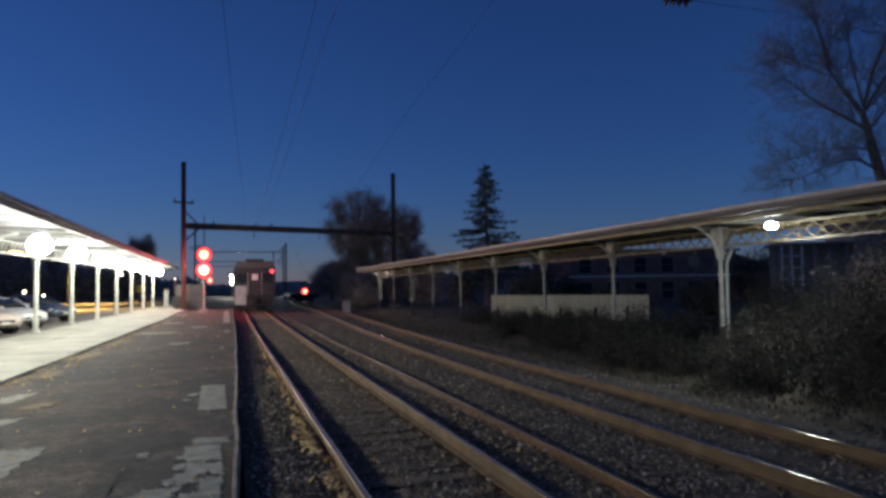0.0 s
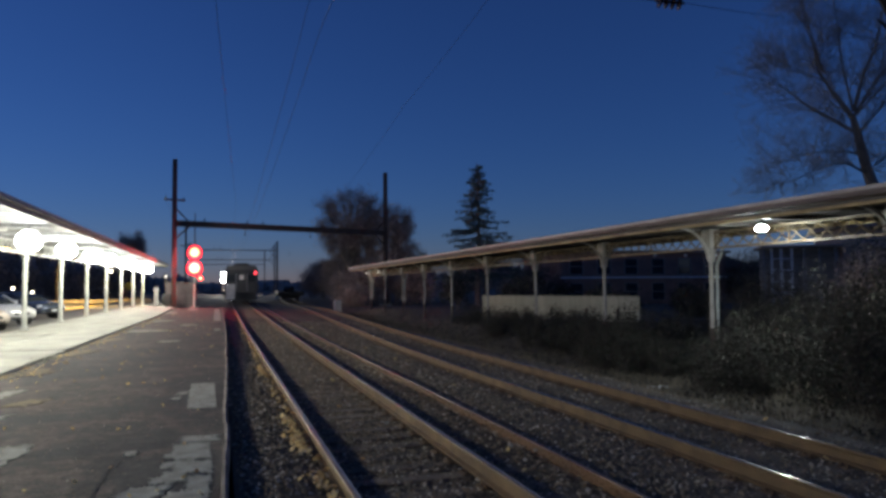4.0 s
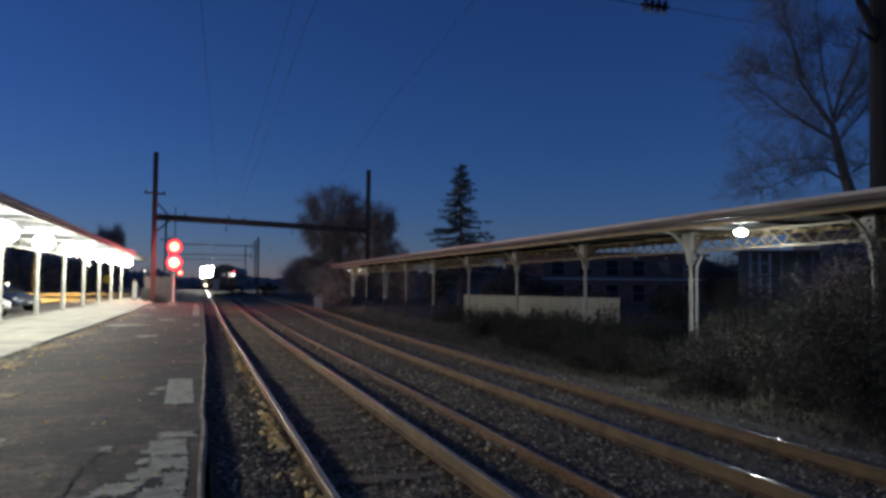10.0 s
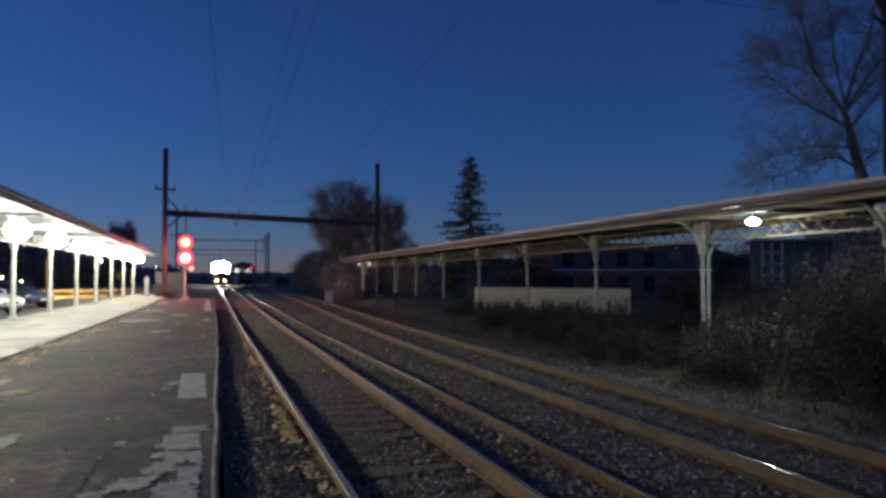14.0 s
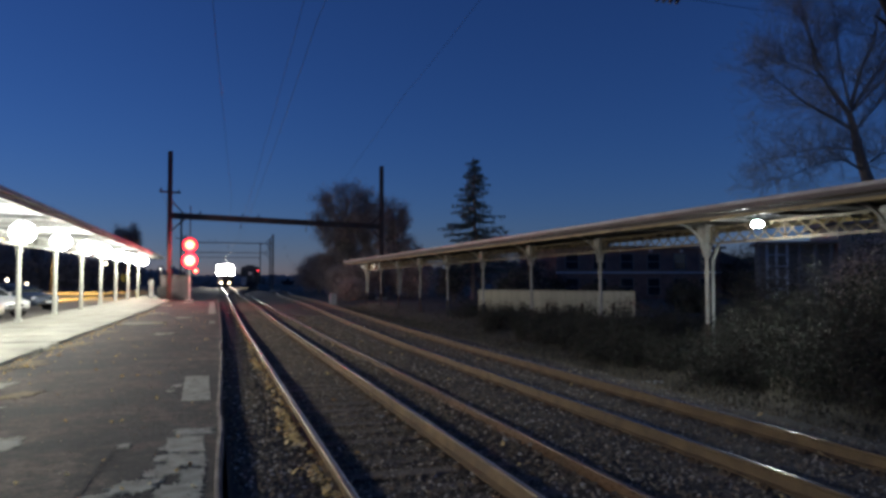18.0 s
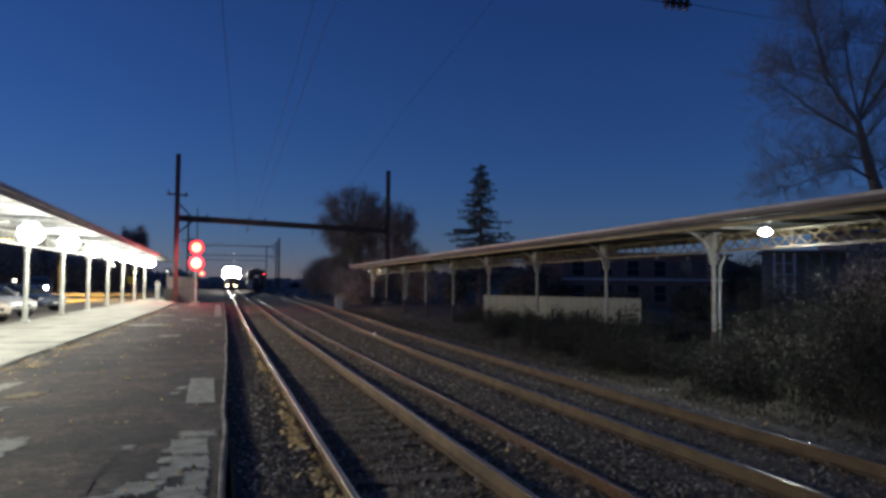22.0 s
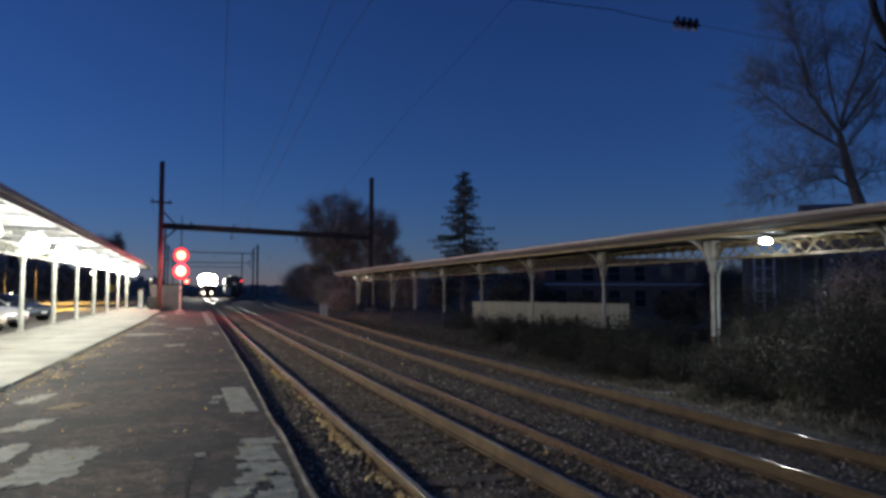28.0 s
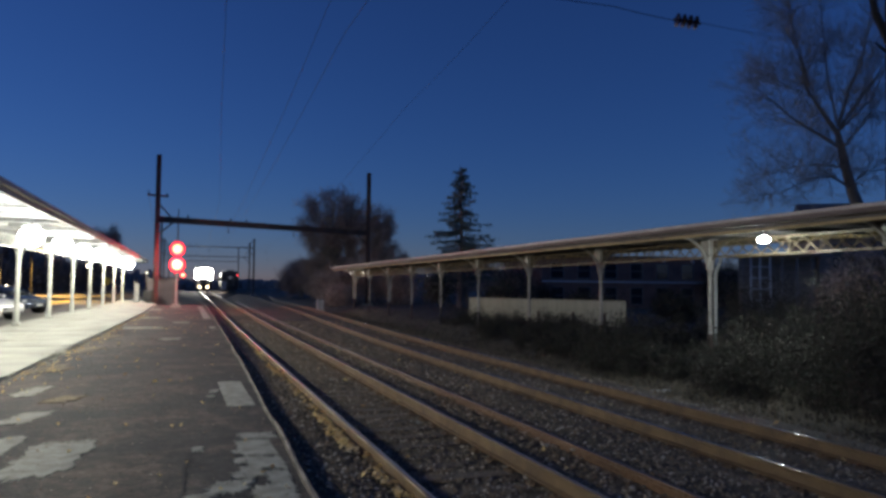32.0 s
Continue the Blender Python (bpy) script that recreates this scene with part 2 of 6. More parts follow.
M_LOTLEAF = island_mat("dead_woodland_leaf", [(0.26, 0.2, 0.16), (0.34, 0.26, 0.2), (0.2, 0.16, 0.14)], 0.9)
M_BUSHLEAF = island_mat("dull_green_brush", [(0.028, 0.037, 0.02), (0.04, 0.043, 0.025), (0.066, 0.049, 0.037), (0.042, 0.037, 0.028)], 0.9)
M_GRASS = island_mat("dry_grass", [(0.13, 0.105, 0.064), (0.2, 0.16, 0.1), (0.09, 0.077, 0.05)], 0.9)
M_FENCE = mat("pale_fence_board", (0.52, 0.48, 0.36), (0.38, 0.35, 0.26), 0.85, scale=3, fine=30, vary=0.1, stretch=(6, 6, 0.7))
M_BRICKWALL = mat("dark_brick_wall", (0.24, 0.15, 0.12), (0.16, 0.1, 0.085), 0.92, scale=1.2, fine=22, bump=0.4)
M_HOUSE = mat("weathered_house_siding", (0.3, 0.26, 0.225), (0.19, 0.165, 0.145), 0.9, scale=1.5, fine=20, bump=0.3, stretch=(1, 1, 8))
M_FRAMEDULL = mat("dull_window_frame", (0.24, 0.22, 0.21), (0.17, 0.16, 0.15), 0.7, bump=0.1)
M_TRIM = mat("white_trim", (0.7, 0.7, 0.68), (0.55, 0.55, 0.53), 0.6, bump=0.1)
M_PALEPOST = mat("pale_porch_paint", (0.58, 0.58, 0.58), (0.45, 0.45, 0.45), 0.7, bump=0.1)
M_DARKGLASS = glass("dark_window_glass")
M_STAINLESS = mat("dulled_stainless_steel", (0.13, 0.12, 0.12), (0.09, 0.085, 0.085), 0.5, 0.5, scale=2, fine=25, bump=0.1, stretch=(1, 1, 12))
M_CABPAINT = mat("dark_grey_cab_paint", (0.035, 0.032, 0.036), (0.024, 0.022, 0.025), 0.5, bump=0.1)
M_WHITEPANEL = mat("pale_end_panel", (0.5, 0.48, 0.48), (0.38, 0.36, 0.36), 0.5, bump=0.1)
M_BLACK = mat("black_running_gear", (0.025, 0.025, 0.025), None, 0.7, bump=0.2)
M_RUBBER = mat("tyre_rubber", (0.022, 0.022, 0.022), None, 0.85, bump=0.2)
M_CARBEIGE = mat("pale_beige_car_paint", (0.6, 0.52, 0.44), (0.55, 0.48, 0.4), 0.25, 0.15, bump=0)
M_BOXCARPALE = mat("faded_boxcar_side", (0.5, 0.47, 0.44), (0.36, 0.33, 0.3), 0.8, scale=1.0)
M_BOXCARDARK = mat("brown_boxcar_end", (0.1, 0.075, 0.065), (0.06, 0.045, 0.04), 0.8, scale=1.0)
M_CARSILVER = mat("silver_car_paint", (0.6, 0.6, 0.6), (0.55, 0.55, 0.55), 0.25, 0.2, bump=0)
M_CARNAVY = mat("navy_car_paint", (0.07, 0.09, 0.13), (0.06, 0.075, 0.11), 0.18, 0.4, bump=0)
M_HEADLENS = mat("clear_headlight_lens", (0.75, 0.76, 0.78), (0.65, 0.66, 0.68), 0.15, 0.3, bump=0)
M_CHROME = mat("bright_metal", (0.8, 0.8, 0.8), (0.7, 0.7, 0.7), 0.15, 1.0, bump=0)
M_BOXGREY = mat("pale_grey_cabinet", (0.36, 0.36, 0.37), (0.26, 0.26, 0.26), 0.6, scale=2, bump=0.1)
M_HUT = mat("relay_hut_paint", (0.14, 0.11, 0.11), (0.09, 0.07, 0.07), 0.7, scale=1.5, bump=0.2)
# yellow of the sign, and of sodium light painted on a ground strip
M_YELLOW = mat("sign_and_lit_yellow", (0.6, 0.42, 0.06), (0.45, 0.3, 0.05), 0.7, scale=2)
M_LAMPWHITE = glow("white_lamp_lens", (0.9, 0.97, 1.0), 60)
M_LAMPRIGHT = glow("cool_lamp_lens", (0.8, 0.93, 1.0), 480)
M_LAMPSODIUM = glow("sodium_lamp_lens", (1.0, 0.55, 0.12), 25)
# red lens in three tones: glare falling off outwards, put into the emission
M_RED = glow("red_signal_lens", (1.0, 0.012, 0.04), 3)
M_REDCORE = glow("red_lamp_glare_core", (1.0, 0.55, 0.28), 3.2)
M_REDMID = glow("signal_glare_ring", (1.0, 0.11, 0.06), 4)
M_REDSMALL = glow("red_marker_lens", (1.0, 0.05, 0.07), 4)
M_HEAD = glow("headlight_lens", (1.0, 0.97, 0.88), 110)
M_DITCH = glow("warm_ditch_lens", (1.0, 0.78, 0.5), 12)
M_CARLIGHT = glow("car_headlight_lens", (1.0, 0.97, 0.9), 60)
M_INTERIOR = glow("lit_window", (0.75, 0.66, 0.62), 0.1)
M_POSTLIGHT = glow("warm_post_lens", (1.0, 0.85, 0.65), 8)
M_DIMLAMP = glow("dim_lamp_lens", (1.0, 0.95, 0.85), 1.6)


# ---- shape helpers ----
def part(name, bm, material, parent=None, label=""):
    me = bpy.data.meshes.new(name)
    bm.to_mesh(me)
    bm.free()
    me.materials.append(material)
    ob = new(name, me)
    if parent:
        ob.parent = parent
    if label:
        ob["label"] = label
    return ob


def mesh_part(name, verts, faces, material, parent=None, smooth=False):
    me = bpy.data.meshes.new(name)
    me.from_pydata(verts, [], faces)
    me.materials.append(material)
    if smooth:
        me.polygons.foreach_set("use_smooth", [True] * len(me.polygons))
    ob = new(name, me)
    if parent:
        ob.parent = parent
    return ob


def empty(name, m, label, category, group="", kind=""):
    ob = new(name)
    ob.matrix_world = m
    return tagged(ob, label, category, group, kind)


def box(bm, x0, y0, z0, x1, y1, z1, bevel=0.0, m=None):
    r = bmesh.ops.create_cube(bm, size=1)
    vs = r["verts"]
    for v in vs:
        v.co = Vector(((x0 + x1) / 2 + v.co.x * (x1 - x0), (y0 + y1) / 2 + v.co.y * (y1 - y0), (z0 + z1) / 2 + v.co.z * (z1 - z0)))
    if m is not None:
        bmesh.ops.transform(bm, matrix=m, verts=vs)
    if bevel:
        es = list({e for v in vs for e in v.link_edges})
        bmesh.ops.bevel(bm, geom=es, offset=bevel, segments=1, affect="EDGES", profile=0.5)
    return bm


def boxpart(name, dims, material, parent=None, bevel=0.0, label=""):
    return part(name, box(bmesh.new(), *dims, bevel=bevel), material, parent, label)


def tube(bm, pts, radii, sides=8, cap=True):
    """A tapered round bar through points."""
    rings = []
    pts = [Vector(p) for p in pts]
    for i, p in enumerate(pts):
        d = (pts[min(i + 1, len(pts) - 1)] - pts[max(i - 1, 0)]).normalized()
        a = d.cross(Vector((0, 0, 1)) if abs(d.z) < 0.9 else Vector((1, 0, 0))).normalized()
        b = d.cross(a)
        r = radii[i] if hasattr(radii, "__len__") else radii
        rings.append([bm.verts.new(p + (a * math.cos(k * math.tau / sides) + b * math.sin(k * math.tau / sides)) * r) for k in range(sides)])
    for u, v in zip(rings, rings[1:]):
        for k in range(sides):
            bm.faces.new((u[k], u[(k + 1) % sides], v[(k + 1) % sides], v[k]))
    if cap:
        bm.faces.new(rings[0])
        bm.faces.new(rings[-1][::-1])
    return bm


def sweep(bm, profile, path):
    """A closed profile (sideways, up) carried along a path of points, kept upright."""
    rings = []
    path = [Vector(p) for p in path]
    for i, p in enumerate(path):
        d = path[min(i + 1, len(path) - 1)] - path[max(i - 1, 0)]
        side = Vector((d.y, -d.x, 0)).normalized()
        rings.append([bm.verts.new(p + side * a + Vector((0, 0, b))) for a, b in profile])
    k = len(profile)
    for u, v in zip(rings, rings[1:]):
        for j in range(k):
            bm.faces.new((u[j], v[j], v[(j + 1) % k], u[(j + 1) % k]))
    bm.faces.new(rings[0])
    bm.faces.new(rings[-1][::-1])
    bmesh.ops.recalc_face_normals(bm, faces=bm.faces[:])
    return bm


def lathe(bm, profile, m, sides=12):
    """A turned shape: (radius, height) pairs round the z axis, then placed by m."""
    rings = []
    for r, h in profile:
        rings.append([bm.verts.new(m @ Vector((r * math.cos(k * math.tau / sides), r * math.sin(k * math.tau / sides), h))) for k in range(sides)])
    for u, v in zip(rings, rings[1:]):
        for k in range(sides):
            bm.faces.new((u[k], u[(k + 1) % sides], v[(k + 1) % sides], v[k]))
    bm.faces.new(rings[0][::-1])
    bm.faces.new(rings[-1])
    return bm


def smoothstep(a, b, v):
    u = min(1, max(0, (v - a) / (b - a)))
    return u * u * (3 - 2 * u)


# ---- the plan ----
def track1_x(y):
    return 1.8 + 0.0055 * max(0.0, y - 22) ** 1.0 * smoothstep(18, 50, y)


def track2_x(y):
    """The far track, which bends away to the right past the platform."""
    return 5.93 + 1.5 * smoothstep(14, 66, y) + 0.0015 * min(max(0.0, y - 66), 37) ** 2 + 0.111 * max(0.0, y - 103)


def crossover_x(y):
    u = smoothstep(82, 142, y)
    return track1_x(y) * (1 - u) + (7.43 - 0.3 * smoothstep(120, 190, y)) * u


def kerb_x(y):
    """The kerb of the concrete walk, which runs slightly askew to the tracks."""
    return -4.03 + 0.034 * (min(max(y, 11.0), 39.0) - 11.0) + 0.12 * smoothstep(39, 56, y)


def column_x(y):
    return -7.678 + 0.032 * y


def edge_x(y):
    return -0.06 + 0.42 * (1 - math.exp(-max(0.0, y - 6) / 20)) + 0.005 * math.sin(y * 1.7)


RAIL1, RAIL2, WALK_Z = -0.22, -0.245, 0.065

# ---- ground, platform, pavement ----
def ground_z(x, y):
    """The lie of the land: trackbed low, scrub bank on the far side, lot on the near side."""
    z = -0.44
    if x > 7.6:
        z = -0.44 - 0.16 * smoothstep(7.6, 8.8, x) + 0.3 * smoothstep(9.6, 12.0, x)
    if x < 0:
        z = -0.44 + 0.28 * smoothstep(56, 66, y) * smoothstep(0, -3, x)
    return z + 0.04 * noise.noise(Vector((x * 0.7, y * 0.7, 0))) * (1 if x > 7.6 or x < -9 else 0.4)


def build_ground():
    xs = [-1500, -400, -120, -60, -30, -20, -14, -9, -6, -4, -2, -1, -0.6, 0, 0.4, 0.8, 1.8, 3, 4, 5, 6, 7, 7.6, 8, 8.4, 8.8, 9.2, 9.6, 10, 10.5, 11, 11.5, 12, 13, 15, 18, 24, 32, 50, 90, 200, 600, 1500]
    ys = [-1500, -300, -80, -30, -12, -6] + [i * 1.0 for i in range(-4, 40)] + [40 + 2.5 * i for i in range(28)] + [120, 140, 170, 210, 300, 500, 900, 1800]
    v = [(x, y, ground_z(x, y)) for y in ys for x in xs]
    n = len(xs)
    f = [(j * n + i, j * n + i + 1, (j + 1) * n + i + 1, (j + 1) * n + i) for j in range(len(ys) - 1) for i in range(n - 1)]
    ob = mesh_part("ground", v, f, M_EARTH, smooth=True)
    ob.data.materials.append(M_SCRUB)
    for p in ob.data.polygons:
        p.material_index = 1 if (p.center.x > 7.8 or p.center.x < -9) else 0
    tagged(ob, "dark stony trackbed and rough scrub ground", "ground", kind="structure")


def build_platform():
    ys = [-12 + i * 0.5 for i in range(133)]
    bm = bmesh.new()
    cols = [-4.05, -3.2, -2.4, -1.6, -0.8, None]
    grid = []
    for y in ys:
        row = []
        for c in cols:
            x = edge_x(y) - 0.055 if c is None else c
            z = 0.0025 * noise.noise(Vector((x * 0.9, y * 0.6, 3))) if c not in (-4.05, None) else 0
            row.append(bm.verts.new((x, y, z - 0.004)))
        grid.append(row)
    for a, b in zip(grid, grid[1:]):
        for i in range(len(cols) - 1):
            bm.faces.new((a[i], a[i + 1], b[i + 1], b[i]))
    # sides down to the ground
    def skirt(line):
        low = [bm.verts.new((v.co.x, v.co.y, -0.5)) for v in line]
        for k in range(len(line) - 1):
            bm.faces.new((line[k], line[k + 1], low[k + 1], low[k]))
    skirt([r[-1] for r in grid][::-1])
    skirt([r[0] for r in grid])
    skirt(grid[-1])
    bmesh.ops.recalc_face_normals(bm, faces=bm.faces[:])
    pl = part("platform", bm, M_ASPHALT)
    tagged(pl, "worn dark asphalt station platform with pale patches", "platform", kind="structure")
    # coping stones along the edge
    rnd = random.Random(5)
    y = -12.0
    while y < 53.6:
        length = rnd.uniform(1.7, 2.5)
        y1 = min(y + length, 54.0)
        dx, dz = rnd.uniform(-0.012, 0.012), rnd.uniform(-0.012, 0.006)
        bm = bmesh.new()
        prof = [(0.0, -0.5), (0.0, -0.012), (-0.012, 0.014), (-0.025, 0.022), (-0.045, 0.023), (-0.06, 0.016), (-0.06, -0.5)]
        sweep(bm, prof, [(edge_x(y) + dx, y + 0.006, dz), (edge_x((y + y1) / 2) + dx + rnd.uniform(-.008, .008), (y + y1) / 2, dz), (edge_x(y1) + dx, y1 - 0.006, dz)])
        part("coping_stone", bm, M_COPING, pl)
        y = y1

    def blotch(x0, y0, x1, y1, seed, top=0.004, rough=0.1, skew=0.0, material=None, corner=1.25):
        """A thin worn patch with a torn edge; skew slants it along the platform."""
        cx, cy, k = (x0 + x1) / 2, (y0 + y1) / 2, 180
        hw, hh = (x1 - x0) / 2, (y1 - y0) / 2
        ring = []
        for i in range(k):
            a = i * math.tau / k
            c, s = math.cos(a), math.sin(a)
            e = min(1 / max(abs(c), abs(s)), corner)
            w = Vector((c * 1.7, s * 1.7, seed * 7.3))
            q = rough * (0.8 * noise.noise(w) + 1.1 * noise.noise(w * 3) + 0.9 * noise.noise(w * 8) + 0.6 * noise.noise(w * 21))
            px, py = c * e * hw + c * q * hw, s * e * hh + s * q * min(hh, 2.2 * hw)
            ring.append((cx + px + skew * py, cy + py))
        bm = bmesh.new()
        mid = bm.verts.new((cx, cy, top))
        up = [bm.verts.new((a, b, top)) for a, b in ring]
        lo = [bm.verts.new((a, b, -0.03)) for a, b in ring]
        for i in range(k):
            bm.faces.new((mid, up[i], up[(i + 1) % k]))
            bm.faces.new((up[i], lo[i], lo[(i + 1) % k], up[(i + 1) % k]))
        bmesh.ops.recalc_face_normals(bm, faces=bm.faces[:])
        if material:
            part("worn_patch", bm, material, pl, "brown worn gravel patch")
        else:
            part("bare_patch", bm, M_PATCH, pl, "pale bare concrete patch")

    edge_patches = [(-0.53, 10.2, -0.15, 12.75, 0.08, -0.012), (-0.49, 8.02, -0.12, 8.33, 0.3, 0.0), (-0.55, 7.24, -0.2, 7.94, 0.16, -0.04), (-0.52, 6.72, -0.33, 7.2, 0.3, 0.0), (-0.33, 6.66, -0.18, 7.12, 0.36, 0.0),
                    (-0.58, 6.42, -0.39, 6.78, 0.3, 0.0), (-0.37, 6.14, -0.19, 6.56, 0.3, 0.0), (-0.88, 5.96, -0.57, 6.36, 0.42, 0.35), (-0.53, 5.5, -0.2, 6.12, 0.24, 0.0), (-0.25, 34.5, 0.08, 51, 0.12, 0.0), (-0.2, 27.2, 0.0, 28.4, 0.3, 0.0)]
    for i, (x0, y0, x1, y1, q, sk) in enumerate(edge_patches):
        blotch(x0, y0, x1, y1, i, top=0.002 + 0.0003 * i, rough=q, skew=sk, corner=1.4)
    field_patches = [(-2.6, 6.95, -2.02, 8.42, 0.2, 0.16), (-3.12, 9.65, -2.75, 10.45, 0.24, 0.3), (-2.98, 7.95, -2.7, 8.85, 0.26, 0.1), (-2.86, 6.5, -2.62, 7.3, 0.28, 0.1),
                     (-3.42, 11.95, -3.1, 12.85, 0.3, 0.2), (-1.0, 7.55, -0.88, 7.75, 0.3, 0), (-0.7, 11.5, -0.57, 11.85, 0.3, 0.1), (-0.76, 11.1, -0.64, 11.3, 0.35, 0), 
                     (-0.62, 6.95, -0.52, 7.15, 0.4, 0), (-0.62, 7.35, -0.54, 7.5, 0.4, 0), (-0.68, 6.42, -0.56, 6.62, 0.4, 0), (-1.05, 5.86, -0.86, 6.0, 0.4, 0.1),
                     (-1.95, 49.5, -1.3, 52, 0.25, 0), (-3.3, 44.5, -2.4, 46.5, 0.25, 0), (-3.2, 27.6, -1.9, 28.6, 0.25, 0), (-1.5, 31, -0.9, 32, 0.3, 0), (-2.9, 35, -2.1, 36, 0.3, 0), (-1.7, 22.2, -1.2, 22.9, 0.35, 0)]
    for i, (x0, y0, x1, y1, q, sk) in enumerate(field_patches):
        blotch(x0, y0, x1, y1, 30 + i, top=0.0025 + 0.0001 * i, rough=q * 1.15, skew=sk)
    for i, (x0, y0, x1, y1) in enumerate([(-2.9, 11.2, -2.5, 11.8), (-3.66, 15.0, -3.2, 15.6), (-3.7, 18.5, -3.2, 20.2), (-3.5, 22.5, -3.1, 24.5), (-3.85, 14.6, -3.5, 16.2)]):
        blotch(x0, y0, x1, y1, 60 + i, top=0.004, rough=0.3, skew=0.3, material=M_WORN)

    def crack(pts, r, lo_w=0.005, hi_w=0.014, z=0.006):
        n = len(pts) - 1
        bm = bmesh.new()
        lo, hi = [], []
        for k, p in enumerate(pts):
            dv = (pts[min(k + 1, n)] - pts[max(k - 1, 0)]).normalized()
            sd = Vector((-dv.y, dv.x, 0)) * r.uniform(lo_w, hi_w)
            lo.append(bm.verts.new(p - sd + Vector((0, 0, z))))
            hi.append(bm.verts.new(p + sd + Vector((0, 0, z))))
        for k in range(n):
            bm.faces.new((lo[k], lo[k + 1], hi[k + 1], hi[k]))
        part("crack", bm, M_CRACK, pl, "dark crack in the asphalt")

    for i, (x, y, a, n) in enumerate([(-2.4, 9.5, 10, 8), (-1.2, 13.0, 80, 10), (-2.8, 12.5, 25, 8), (-0.4, 9.2, 95, 6), (-2.0, 17.0, 5, 10), (-1.3, 21.0, 15, 9), (-0.58, 7.2, -5, 4), (-2.2, 7.6, 70, 5), (-0.45, 10.7, 40, 5), (-2.95, 9.9, 20, 4)]):
        r = random.Random(300 + i)
        pts, d = [Vector((x, y, 0))], radians(a)
        for _ in range(n):
            d += r.gauss(0, 0.45)
            pts.append(pts[-1] + Vector((math.cos(d), math.sin(d), 0)) * r.uniform(0.06, 0.13))
        crack(pts, r, 0.003, 0.007)
    # the long crack curving towards the edge
    r = random.Random(330)
    pts = []
    for k in range(22):
        u = k / 21
        pts.append(Vector((-1.13 + 0.04 * math.sin(u * 7) + 0.5 * u ** 3 + r.gauss(0, 0.012), 5.4 + 2.5 * (1 - (1 - u) ** 1.3) + r.gauss(0, 0.02), 0)))
    crack(pts, r, 0.005, 0.014)
    # concrete walk on the side of the canopy
    y = -12.0
    walk_ob = empty("concrete_walk", pose(0, 0, 0), "pale concrete walk with a raised kerb under the canopy", "pavement", kind="structure")
    rnd = random.Random(8)
    while y < 72:
        for q0, q1 in ((0.0, 0.5), (0.5, 1.0)):
            bm = bmesh.new()
            z1 = WALK_Z + rnd.uniform(-0.005, 0.005)
            dx = rnd.uniform(-0.025, 0.02) if q1 == 1.0 else -0.006
            c = []
            for z in (-0.5, z1):
                for q, yy in ((q0, y + 0.006), (q1, y + 0.006), (q1, y + 1.994), (q0, y + 1.994)):
                    left = column_x(yy) - 0.35
                    c.append(bm.verts.new((left + (kerb_x(yy) - left) * q + (dx if q == q1 else 0.006), yy, z)))
            for f in ((3, 2, 1, 0), (4, 5, 6, 7), (0, 1, 5, 4), (1, 2, 6, 5), (2, 3, 7, 6), (3, 0, 4, 7)):
                bm.faces.new([c[i] for i in f])
            bmesh.ops.bevel(bm, geom=[e for e in bm.edges if e.verts[0].co.z > 0 and e.verts[1].co.z > 0], offset=0.014, segments=2, affect="EDGES")
            part("walk_slab", bm, M_CONCRETE, walk_ob)
        y += 2.0
    for i in range(5):
        for j in range(4):
            boxpart("paving_brick", (kerb_x(12.6) - 0.03 - 0.21 * (j + 1), 12.4 + i * 0.11, WALK_Z - 0.02, kerb_x(12.6) - 0.03 - 0.21 * j - 0.01, 12.5 + i * 0.11, WALK_Z + 0.012), M_BRICKPAVE, walk_ob, bevel=0.004)
    lot = boxpart("parking_lot", (-34, -12, -0.5, -5.9, 95, 0.045), M_LOT)
    tagged(lot, "dark asphalt car park beside the station", "road", kind="structure")
    # raised yellow strip: sodium light on the ground, put in as colour
    for i, x in enumerate((-9.4,)):
        kb = boxpart("lit_ground_strip", (x - 0.1, 46, 0.0, x + 0.08, 94, 0.13), M_YELLOW, None, bevel=0.03)
        tagged(kb, "yellow strip painted as lamp-lit ground along the lot", "kerb", kind="structure")


# ---- tracks ----
RAIL_PROFILE = [(-0.075, -0.172), (-0.075, -0.158), (-0.015, -0.14), (-0.009, -0.05), (-0.036, -0.036), (-0.036, -0.014), (-0.0345, -0.008), (-0.031, -0.0035), (-0.024, -0.0008), (-0.012, 0.0), (0.012, 0.0), (0.024, -0.0008), (0.031, -0.0035), (0.0345, -0.008), (0.036, -0.014), (0.036, -0.036), (0.009, -0.05), (0.015, -0.14), (0.075, -0.158), (0.075, -0.172)]


def rail(name, path, parent, strip=None, rust=None, faces=(9, 10, 11)):
    """A flat-bottom rail: rusty sides, dull brown head, a thin polished or glint-coloured strip along one edge of the
    head.
    """
    bm = sweep(bmesh.new(), RAIL_PROFILE, path)
    ob = part(name, bm, rust or M_RUST, parent)
    ob.data.materials.append(rust or M_RAILDULL)
    ob.data.materials.append(strip or rust or M_RAILTOP)
    k = len(RAIL_PROFILE)
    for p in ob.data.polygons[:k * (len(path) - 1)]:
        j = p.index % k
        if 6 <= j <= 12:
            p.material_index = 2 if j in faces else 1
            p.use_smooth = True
    return ob


def along(fx, off, z, y0, y1, step=1.0):
    n = max(2, int((y1 - y0) / step))
    return [(fx(y0 + (y1 - y0) * i / n) + off, y0 + (y1 - y0) * i / n, z) for i in range(n + 1)]


